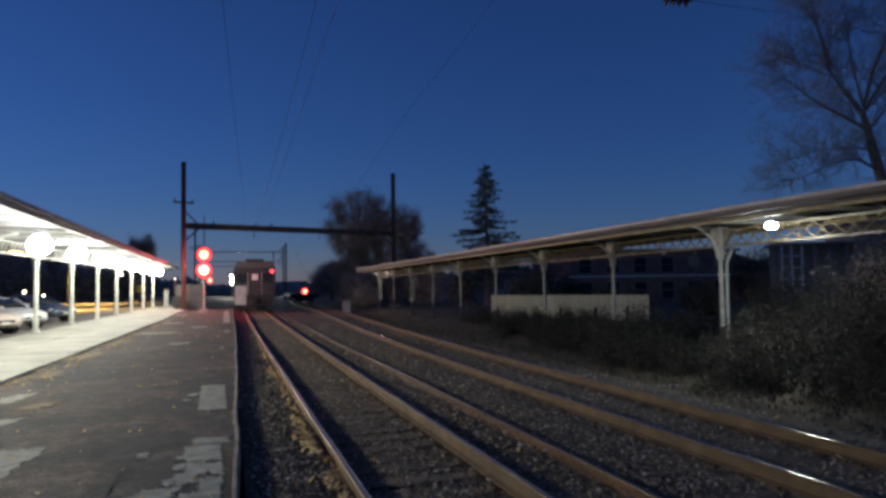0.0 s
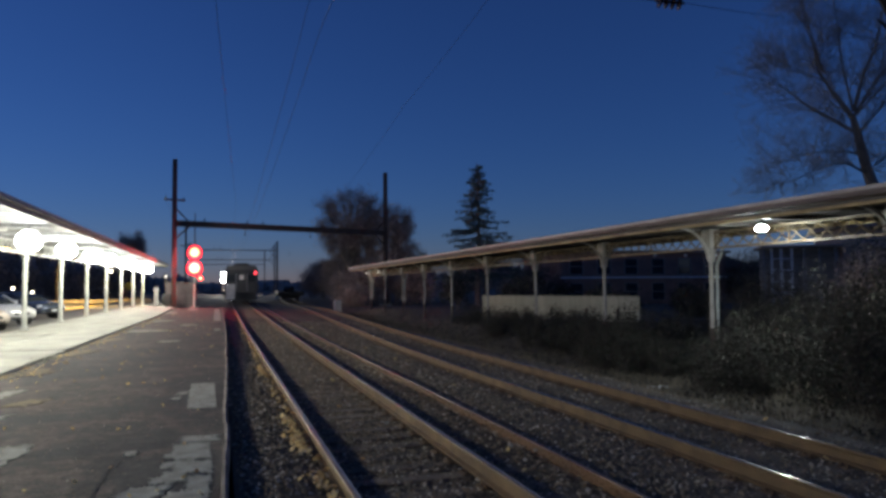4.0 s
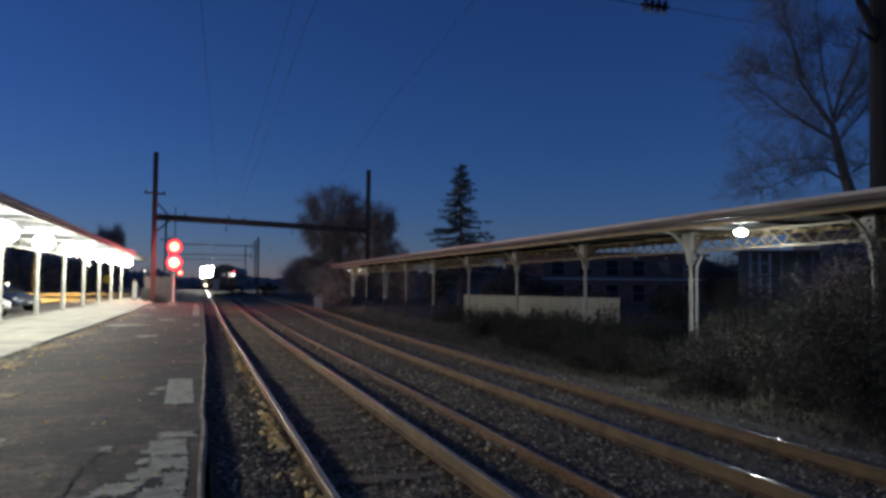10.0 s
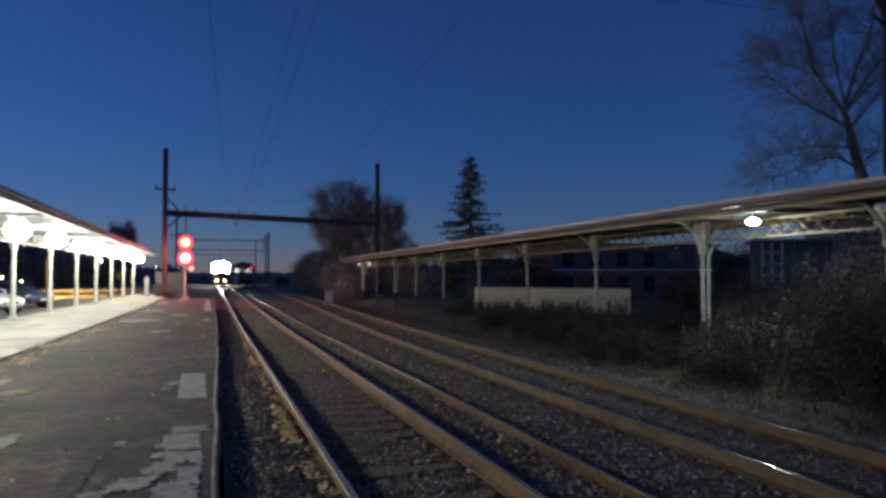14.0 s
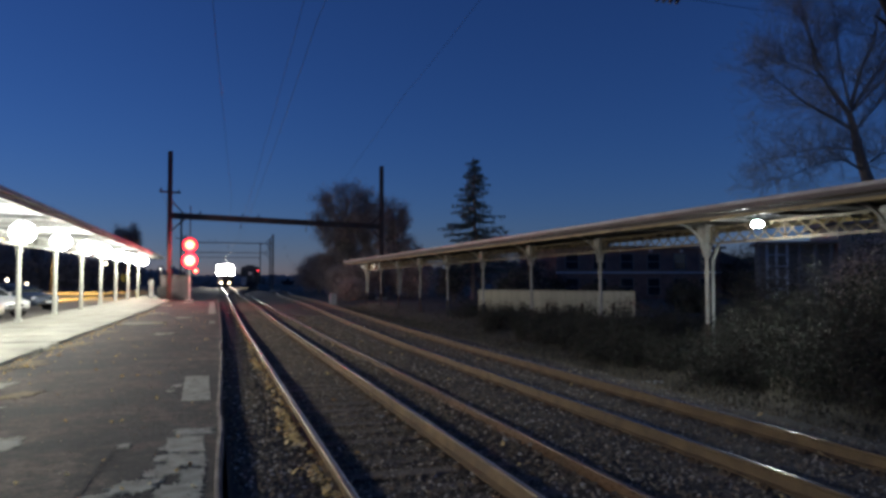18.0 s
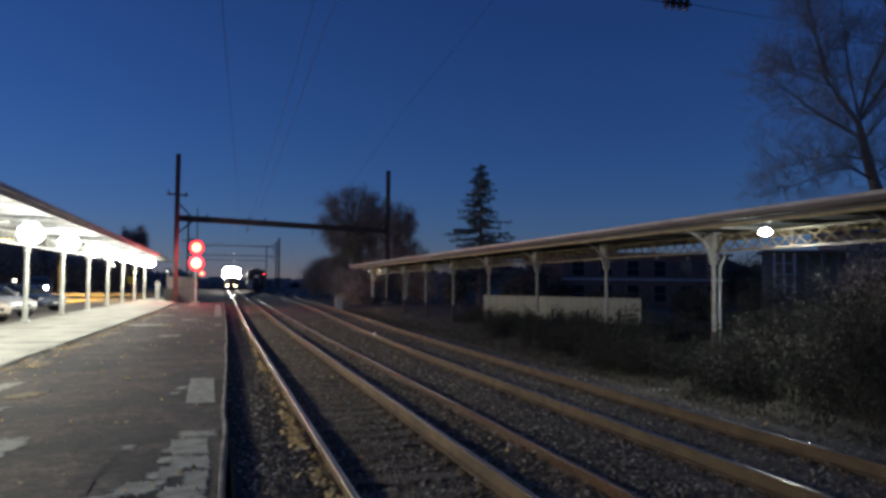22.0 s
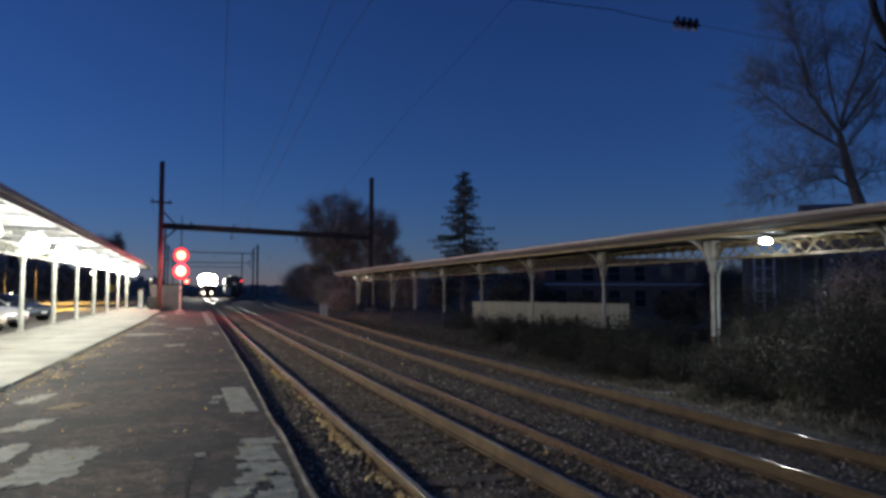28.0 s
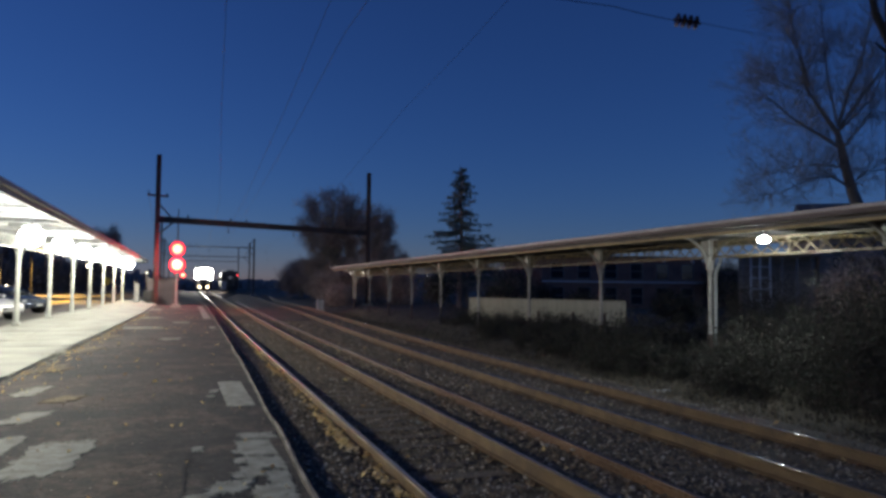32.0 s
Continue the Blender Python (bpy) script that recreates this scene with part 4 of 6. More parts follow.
# ---- overhead line ----
def build_gantry(left, right, beam_z, top_l, top_r, label, braces=True, deep=0.2):
    """Two masts and a plate girder between them, from the left foot to the right one."""
    d = Vector((right[0] - left[0], right[1] - left[1], 0))
    span = d.length
    g = empty("catenary_gantry", pose(left[0], left[1], 0, 0, 0, math.degrees(math.atan2(d.y, d.x))), label, "gantry", "catenary gantries")
    for x, top in ((0.0, top_l), (span, top_r)):
        bm = bmesh.new()
        for s in (-1, 1):
            box(bm, x - 0.125, s * 0.14 - 0.02, -0.4, x + 0.125, s * 0.14 + 0.02, top)
        box(bm, x - 0.025, -0.14, -0.4, x + 0.025, 0.14, top)
        ms = part("mast", bm, M_STEEL, g)
        boxpart("footing", (x - 0.4, -0.4, -0.6, x + 0.4, 0.4, -0.15), M_CONCRETE, ms, 0.03)
    bm = bmesh.new()
    box(bm, 0.1, -0.03, beam_z - deep, span - 0.1, 0.03, beam_z + deep)
    for zz in (beam_z - deep - 0.02, beam_z + deep):
        box(bm, 0.1, -0.14, zz, span - 0.1, 0.14, zz + 0.03)
    n = int(span / 1.2)
    for i in range(1, n):
        x = span * i / n
        box(bm, x - 0.015, -0.12, beam_z - deep, x + 0.015, 0.12, beam_z + deep)
    part("cross_beam", bm, M_STEEL, g)
    if braces:
        for x, s in ((0.1, 1), (span - 0.1, -1)):
            part("knee_brace", tube(bmesh.new(), [(x, 0, beam_z - 1.1), (x + s * 1.0, 0, beam_z - 0.2)], 0.06, 6), M_STEEL, g)
            part("knee_brace", tube(bmesh.new(), [(x, 0, beam_z + 1.1), (x + s * 0.9, 0, beam_z + 0.2)], 0.05, 6), M_STEEL, g)
    part("crossarm", box(bmesh.new(), -0.75, -0.06, top_l - 3.05, 0.75, 0.06, top_l - 2.93), M_STEEL, g)
    for dx in (-0.65, 0.65):
        part("insulator", lathe(bmesh.new(), [(0.03, 0), (0.07, 0.03), (0.03, 0.07), (0.07, 0.1), (0.03, 0.14), (0.02, 0.2)], pose(dx, 0, top_l - 2.93), 8), M_PORCELAIN, g)
    for fx in (track1_x, track2_x):
        x = (fx(left[1]) - left[0]) * span / d.x
        part("hanger", tube(bmesh.new(), [(x, 0, beam_z - 0.2), (x, 0, beam_z - 0.5)], 0.02, 6), M_STEEL, g)
        part("insulator", lathe(bmesh.new(), [(0.02, 0), (0.07, 0.04), (0.03, 0.07), (0.07, 0.11), (0.03, 0.14), (0.07, 0.18), (0.02, 0.22)], pose(x, 0, beam_z - 0.72), 8), M_PORCELAIN, g)
    for x in (span * 0.12, span * 0.3, span * 0.37):
        part("insulator", lathe(bmesh.new(), [(0.03, 0), (0.08, 0.04), (0.03, 0.09), (0.08, 0.13), (0.03, 0.18), (0.02, 0.25)], pose(x, 0, beam_z + 0.23), 8), M_PORCELAIN, g)
    return g


def wire(name, pts, r, label):
    bm = bmesh.new()
    out = []
    for a, b in zip(pts, pts[1:]):
        a, b = Vector(a), Vector(b)
        for i in range(8):
            u = i / 8
            p = a.lerp(b, u)
            p.z -= 0.012 * (b - a).length * 4 * u * (1 - u) * 0.6
            out.append(p)
    out.append(Vector(pts[-1]))
    ob = part(name, tube(bm, out, r, 5), M_WIRE)
    return tagged(ob, label, "wire", "overhead wires")


def build_overhead():
    build_gantry((-3.07, 55.5), (14.3, 62.6), 6.15, 10.85, 11.6, "dark steel catenary gantry spanning the tracks")
    build_gantry((-4.5, 114), (8.9, 114), 6.9, 10.5, 8.3, "distant dark steel catenary gantry over the tracks", True, 0.045)
    build_gantry((-5.0, 150), (11.2, 150), 6.6, 10.0, 9.6, "distant dark steel catenary gantry over the tracks", True, 0.045)
    build_gantry((-5.0, 200), (12.4, 200), 7.0, 10.0, 11.0, "distant dark steel catenary gantry over the tracks", False, 0.045)
    wire("messenger_wire", [(1.6, -14, 8.9), (1.8, 16, 8.0), (1.8, 31, 6.75), (2.05, 58, 5.9), (2.4, 114, 5.9), (2.7, 200, 6.0)], 0.006, "dark catenary messenger wire over the near track")
    wire("contact_wire", [(1.8, -14, 6.75), (1.8, 14, 6.75), (2.05, 58, 5.15), (2.4, 114, 5.3), (2.7, 200, 5.4)], 0.0055, "dark contact wire over the near track")
    wire("messenger_wire", [(6.2, -14, 9.6), (6.3, 16, 8.8), (6.4, 25, 8.2), (7.2, 58, 6.0), (7.5, 114, 6.0), (7.4, 200, 6.1)], 0.0055, "dark catenary messenger wire over the far track")
    wire("feeder_wire", [(-1.0, -14, 9.8), (-0.3, 18, 9.7), (0.2, 32, 9.4), (1.3, 57.5, 8.0), (2.0, 114, 7.6)], 0.008, "dark feeder wire sloping to the gantry")
    wire("signal_wire", [(-3.86, 58, 8.6), (-5.2, 114, 8.2)], 0.012, "thin dark wire between gantries")
    # cross-span with a string of insulators
    sp = empty("span_insulator", pose(7.35, 10.4, 6.52, 0, 0, -16), "dark brown insulator string hanging on a span wire", "insulator")
    bm = bmesh.new()
    m = Matrix.Rotation(radians(96), 4, "Y")
    for i in range(4):
        lathe(bm, [(0.03, -0.03), (0.09, -0.022), (0.122, -0.006), (0.124, 0.012), (0.1, 0.03), (0.05, 0.046), (0.03, 0.06)], m @ pose(0, 0, -0.185 + i * 0.115), 14)
    part("porcelain_discs", bm, M_PORCELAIN, sp)
    part("clamp", tube(bmesh.new(), [m @ Vector((0, 0, -0.26)), m @ Vector((0, 0, 0.26))], 0.022, 6), M_STEEL, sp)
    wire("span_wire", [(7.59, 10.3, 6.49), (9.95, 10.6, 6.6), (17.5, 12.0, 6.85)], 0.005, "thin span wire running to the trees")
    wire("span_wire", [(7.11, 10.5, 6.55), (5.60, 10.1, 6.44), (-4.0, 8.5, 5.74)], 0.007, "thin span wire running over the tracks")


# ---- signal, hut, cabinets ----
def signal_head(parent, x, y, z, r, lens):
    hd = part("signal_head", lathe(bmesh.new(), [(r * 0.8, 0.0), (r * 0.85, 0.22), (r * 1.12, 0.225), (r * 1.12, 0.25), (r * 1.02, 0.25)], pose(x, y + 0.12, z) @ Matrix.Rotation(radians(90), 4, "X"), 20), M_BLACK, parent)
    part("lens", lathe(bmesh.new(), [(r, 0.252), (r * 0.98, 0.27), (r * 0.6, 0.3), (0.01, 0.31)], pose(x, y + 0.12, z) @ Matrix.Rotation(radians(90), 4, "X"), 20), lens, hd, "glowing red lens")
    # inner discs paint the lamp's glare on the lens
    part("glare_ring", lathe(bmesh.new(), [(r * 0.8, 0.275), (r * 0.78, 0.3), (r * 0.6, 0.325), (0.01, 0.33)], pose(x, y + 0.12, z) @ Matrix.Rotation(radians(90), 4, "X"), 20), M_REDMID, hd, "inner ring glowing as painted red glare")
    part("glare_core", lathe(bmesh.new(), [(r * 0.56, 0.29), (r * 0.54, 0.335), (r * 0.36, 0.35), (0.01, 0.355)], pose(x, y + 0.12, z) @ Matrix.Rotation(radians(90), 4, "X"), 20), M_REDCORE, hd, "pale core glowing as painted glare")
    return hd


def build_signal():
    s = empty("railway_signal", pose(0, 0, 0), "railway signal mast showing red lights at the platform end", "signal")
    x, y = -1.64, 55.0
    part("mast", tube(bmesh.new(), [(x, y + 0.25, -0.4), (x, y + 0.25, 4.5)], [0.07, 0.06], 10), M_WHITEPAINT, s, "pale painted signal mast")
    part("finial", tube(bmesh.new(), [(x, y + 0.25, 4.5), (x, y + 0.25, 6.9)], [0.045, 0.03], 8), M_STEEL, s, "thin dark mast top")
    boxpart("base", (x - 0.3, y - 0.05, -0.45, x + 0.3, y + 0.55, 0.05), M_CONCRETE, s, 0.03)
    # lenses enlarged to the spread of their red glare
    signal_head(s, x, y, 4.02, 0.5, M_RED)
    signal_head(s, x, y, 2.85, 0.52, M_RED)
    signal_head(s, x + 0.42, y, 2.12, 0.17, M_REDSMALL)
    bm = bmesh.new()
    for k in (-0.16, 0.16):
        tube(bm, [(x + k, y + 0.45, 0), (x + k, y + 0.45, 4.6)], 0.018, 6)
    for i in range(15):
        tube(bm, [(x - 0.16, y + 0.45, 0.2 + i * 0.3), (x + 0.16, y + 0.45, 0.2 + i * 0.3)], 0.012, 5)
    part("ladder", bm, M_STEEL, s)
    lamp("signal_light", "SPOT", 1000, (1.0, 0.04, 0.07), look((x, y - 0.4, 4.0), (1.5, 15, 0)), 0.3, 44)
    # added light: spreads the signal's red glare back over hut and mast
    lamp("signal_light", "POINT", 800, (1.0, 0.07, 0.09), pose(x, y - 0.45, 3.0), 0.25)
    h = empty("relay_hut", pose(-2.75, 57.2, 0), "small grey relay hut beside the gantry mast", "hut")
    boxpart("wall", (-0.95, 0.0, -0.45, 1.0, 1.6, 1.75), M_HUT, h, 0.02)
    boxpart("roof", (-1.05, -0.1, 1.752, 1.1, 1.7, 1.85), M_ROOF, h, 0.02)
    boxpart("door", (-0.35, -0.03, -0.3, 0.4, -0.002, 1.5), M_HUT, h, 0.008)
    st = empty("relay_case", pose(-3.6, 56.6, 0), "dark equipment case on a short stand", "cabinet")
    boxpart("case", (-0.3, -0.2, 0.2, 0.3, 0.2, 1.0), M_BLACK, st, 0.02)
    boxpart("stand", (-0.1, -0.1, -0.45, 0.1, 0.1, 0.2), M_STEEL, st)
    b = empty("trackside_cabinet", pose(8.85, 55.6, -0.47), "pale grey trackside cabinet in the weeds", "cabinet")
    boxpart("case", (-0.27, -0.25, 0.1, 0.27, 0.25, 0.85), M_BOXGREY, b, 0.03)
    boxpart("plinth", (-0.32, -0.3, -0.1, 0.32, 0.3, 0.1), M_CONCRETE, b, 0.02)
    boxpart("door", (-0.22, -0.27, 0.16, 0.22, -0.252, 0.78), M_BOXGREY, b, 0.006)
    lt = empty("marker_post", pose(-3.75, 57.4, 0), "slim post with a small warm light", "post")
    part("post", tube(bmesh.new(), [(0, 0, -0.45), (0, 0, 2.2)], 0.035, 8), M_STEEL, lt)
    part("light", lathe(bmesh.new(), [(0.02, 0), (0.07, 0.03), (0.07, 0.11), (0.03, 0.15)], pose(0, 0, 2.2), 10), M_DIMLAMP, lt)


# ---- trains ----
def rail_car(name, label, length=25.9, door_lit=False):
    """Stainless rail car; its own origin is at rail level under the end that faces the viewer, the body reaching along +y."""
    t = empty(name, pose(0, 0, 0), label, "train")
    w, z0 = 1.56, 1.05
    bm = bmesh.new()
    prof = [(-w, z0), (-w, 3.0)] + [(-w + 0.42 * (1 - math.cos(a)), 3.0 + 0.75 * math.sin(a)) for a in (0.35, 0.7, 1.05, 1.4)]
    prof = prof + [(-x, z) for x, z in prof[::-1]]
    a = [bm.verts.new((x, 0, z)) for x, z in prof]
    b = [bm.verts.new((x, length, z)) for x, z in prof]
    for i in range(len(prof)):
        bm.faces.new((a[i], a[(i + 1) % len(prof)], b[(i + 1) % len(prof)], b[i]))
    bm.faces.new(a)
    bm.faces.new(b[::-1])
    bmesh.ops.recalc_face_normals(bm, faces=bm.faces[:])
    part("body", bm, M_STAINLESS, t)
    boxpart("end_mask", (-1.5, -0.05, 1.08, 1.5, -0.004, 3.3), M_CABPAINT, t, 0.02, "dark painted car end")
    dr = boxpart("end_door", (-0.42, -0.09, 1.1, 0.42, -0.052, 3.08), M_CABPAINT, t, 0.015)
    boxpart("door_window", (-0.22, -0.105, 2.35, 0.22, -0.092, 2.8), M_INTERIOR if door_lit else M_DARKGLASS, dr, 0.01)
    for s in (-1, 1):
        boxpart("cab_window", (s * 0.95 - 0.36, -0.07, 2.15, s * 0.95 + 0.36, -0.052, 2.85), M_DARKGLASS, t, 0.01)
        part("handrail", tube(bmesh.new(), [(s * 0.52, -0.13, 1.2), (s * 0.52, -0.14, 2.95)], 0.035, 6), M_WHITEPANEL, t, "pale vertical handrail")
        boxpart("end_panel", (s * 1.05 - 0.42, -0.14, 0.45 if s < 0 else 1.15, s * 1.05 + 0.42, -0.054, 1.92), M_WHITEPANEL if s < 0 else M_CABPAINT, t, 0.02)
    boxpart("roof_box", (-0.7, 0.4, 3.68, 0.7, 4.2, 3.98), M_CABPAINT, t, 0.05)
    boxpart("pilot", (-1.35, -0.12, 0.32, 1.35, 0.25, 1.04), M_BLACK, t, 0.04)
    boxpart("coupler", (-0.16, -0.75, 0.62, 0.16, -0.12, 0.95), M_BLACK, t, 0.04)
    n = 12
    for i in range(n):
        y = 2.2 + i * (length - 4.4) / n
        for s in (-1, 1):
            boxpart("side_window", (s * 1.562 - 0.012, y, 2.0, s * 1.562 + 0.012, y + 1.15, 2.75), M_DARKGLASS, t)
    for yc in (3.2, length - 3.2):
        tk = boxpart("truck_frame", (-1.15, yc - 1.7, 0.4, 1.15, yc + 1.7, 0.8), M_BLACK, t, 0.05)
        for dy in (-1.25, 1.25):
            for s in (-1, 1):
                m = pose(s * 0.753, yc + dy, 0.45) @ Matrix.Rotation(radians(90), 4, "Y")
                part("wheel", lathe(bmesh.new(), [(0.2, -0.06), (0.45, -0.05), (0.45, 0.06), (0.2, 0.05)], m, 18), M_STEEL, tk)
    boxpart("underframe", (-1.3, 5.2, 0.5, 1.3, length - 5.2, 1.04), M_BLACK, t, 0.05)
    return t


def round_lens(name, x, y, z, r, lens, parent, label=""):
    m = pose(x, y, z) @ Matrix.Rotation(radians(90), 4, "X")
    return part(name, lathe(bmesh.new(), [(r, 0), (r, 0.03), (r * 0.7, 0.055), (0.01, 0.065)], m, 16), lens, parent, label)


def build_trains():
    a = rail_car("departing_train", "stainless steel commuter train end with a red marker light, leaving", door_lit=True)
    round_lens("marker_light", 1.3, -0.06, 3.02, 0.13, M_REDSMALL, a, "glowing red marker light")
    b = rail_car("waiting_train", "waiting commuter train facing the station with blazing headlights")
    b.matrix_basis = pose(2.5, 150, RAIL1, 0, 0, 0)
    # added box that carries the discs above the roof line
    boxpart("disc_backing_box", (-1.6, -0.08, 2.3, 1.6, 0.7, 4.45), M_BLACK, b, 0.06, "dark box added behind the headlight discs")
    # seven oversized discs: the headlights' glare built as glowing shape
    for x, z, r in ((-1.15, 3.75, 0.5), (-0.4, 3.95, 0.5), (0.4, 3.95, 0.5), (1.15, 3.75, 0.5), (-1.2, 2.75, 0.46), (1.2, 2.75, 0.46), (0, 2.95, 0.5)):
        round_lens("headlight", x, -0.11, z, r, M_HEAD, b, "white headlight disc enlarged to its glare")
    for x in (-0.75, 0.75):
        round_lens("ditch_light", x, -0.13, 0.78, 0.2, M_DITCH, b, "warm low ditch light")
    lamp("headlight_beam", "SPOT", 12000, (1.0, 0.96, 0.86), look((2.2, 149.4, 3.0), (-1.6, 60, 0.0)), 0.6, 24)
    # flat freight wagon at the tail of a train; a turning hooded lamp stands in for its flashing red light
    c = empty("freight_wagon", pose(0, 0, 0), "low dark flat freight wagon with a flashing red tail light", "freight wagon")
    boxpart("deck", (-1.4, 0.3, 0.92, 1.4, 15.5, 1.1), M_BLACK, c, 0.03)
    boxpart("side_sill", (-1.42, 0.3, 0.7, -1.28, 15.5, 0.918), M_STEEL, c, 0.02)
    boxpart("side_sill", (1.28, 0.3, 0.7, 1.42, 15.5, 0.918), M_STEEL, c, 0.02)
    boxpart("end_beam", (-1.38, 0.1, 0.62, 1.38, 0.298, 1.02), M_BLACK, c, 0.02)
    boxpart("coupler", (-0.16, -0.4, 0.66, 0.16, 0.1, 0.94), M_BLACK, c, 0.03)
    boxpart("beacon_post", (-0.05, 0.05, 0.9, 0.05, 0.098, 1.12), M_BLACK, c)
    for yc in (2.2, 13.4):
        tk = boxpart("truck_frame", (-1.0, yc - 1.2, 0.3, 1.0, yc + 1.2, 0.66), M_BLACK, c, 0.04)
        for dy in (-0.85, 0.85):
            for sd in (-1, 1):
                m = pose(sd * 0.753, yc + dy, 0.42) @ Matrix.Rotation(radians(90), 4, "Y")
                part("wheel", lathe(bmesh.new(), [(0.15, -0.05), (0.42, -0.04), (0.42, 0.05), (0.15, 0.04)], m, 14), M_STEEL, tk)
    # hood added so that turning hides and shows the lens
    bm = bmesh.new()
    turn = Matrix.Rotation(radians(90), 4, "X")
    lathe(bm, [(0.36, -0.12), (0.36, 0.98), (0.34, 0.98), (0.33, -0.02), (0.02, -0.02)], turn, 16)
    head = part("beacon", bm, M_BLACK, c, "turning hooded lamp standing in for a flashing tail light")
    # enlarged lens and pale core: the tail light's glare built as shape
    part("lens", lathe(bmesh.new(), [(0.32, 0.0), (0.31, 0.03), (0.02, 0.05)], turn, 16), M_RED, head, "glowing red lens")
    part("glare_core", lathe(bmesh.new(), [(0.2, 0.04), (0.18, 0.08), (0.02, 0.1)], turn, 16), M_REDCORE, head, "pale core glowing as painted glare")
    head.location = (0, 0.1, 1.3)
    return a, c, head


def box_car():
    """A freight box car: origin at rail level under its rear end, the body reaching along +y."""
    t = empty("box_car", pose(0, 0, 0), "faded freight box car with a dark end, far down the line", "freight wagon", "distant box cars")
    boxpart("body", (-1.55, 0, 1.05, 1.55, 15.2, 4.15), M_BOXCARDARK, t, 0.04)
    for sd in (-1, 1):
        boxpart("side_panel", (sd * 1.575 - 0.022, 0.25, 1.2, sd * 1.575 + 0.022, 6.2, 4.0), M_BOXCARPALE, t, 0.01)
        boxpart("side_panel", (sd * 1.575 - 0.022, 9.0, 1.2, sd * 1.575 + 0.022, 14.95, 4.0), M_BOXCARPALE, t, 0.01)
        boxpart("sliding_door", (sd * 1.6 - 0.045, 6.25, 1.2, sd * 1.6 + 0.045, 8.95, 4.0), M_BOXCARPALE, t, 0.01)
    bm = bmesh.new()
    v = [bm.verts.new(p) for p in ((-1.6, -0.05, 4.152), (1.6, -0.05, 4.152), (0, -0.05, 4.4), (-1.6, 15.25, 4.152), (1.6, 15.25, 4.152), (0, 15.25, 4.4))]
    for q in ((0, 2, 1), (3, 4, 5), (0, 3, 5, 2), (1, 2, 5, 4), (0, 1, 4, 3)):
        bm.faces.new([v[i] for i in q])
    bmesh.ops.recalc_face_normals(bm, faces=bm.faces[:])
    part("roof", bm, M_ROOF, t)
    boxpart("underframe", (-1.2, 0.2, 0.75, 1.2, 15.0, 1.048), M_BLACK, t, 0.03)
    for yc in (2.4, 12.8):
        tk = boxpart("truck_frame", (-1.0, yc - 1.2, 0.3, 1.0, yc + 1.2, 0.748), M_BLACK, t, 0.04)
        for dy in (-0.85, 0.85):
            for sd in (-1, 1):
                m = pose(sd * 0.753, yc + dy, 0.42) @ Matrix.Rotation(radians(90), 4, "Y")
                part("wheel", lathe(bmesh.new(), [(0.15, -0.05), (0.42, -0.04), (0.42, 0.05), (0.15, 0.04)], m, 12), M_STEEL, tk)
    return t


# ---- cars ----
def loft(bm, rings):
    """Closed rings of points joined in order and capped."""
    made = [[bm.verts.new(p) for p in ring] for ring in rings]
    k = len(made[0])
    for u, v in zip(made, made[1:]):
        for i in range(k):
            bm.faces.new((u[i], u[(i + 1) % k], v[(i + 1) % k], v[i]))
    bm.faces.new(made[0][::-1])
    bm.faces.new(made[-1])
    bmesh.ops.recalc_face_normals(bm, faces=bm.faces[:])
    for f in bm.faces:
        f.smooth = True
    return bm


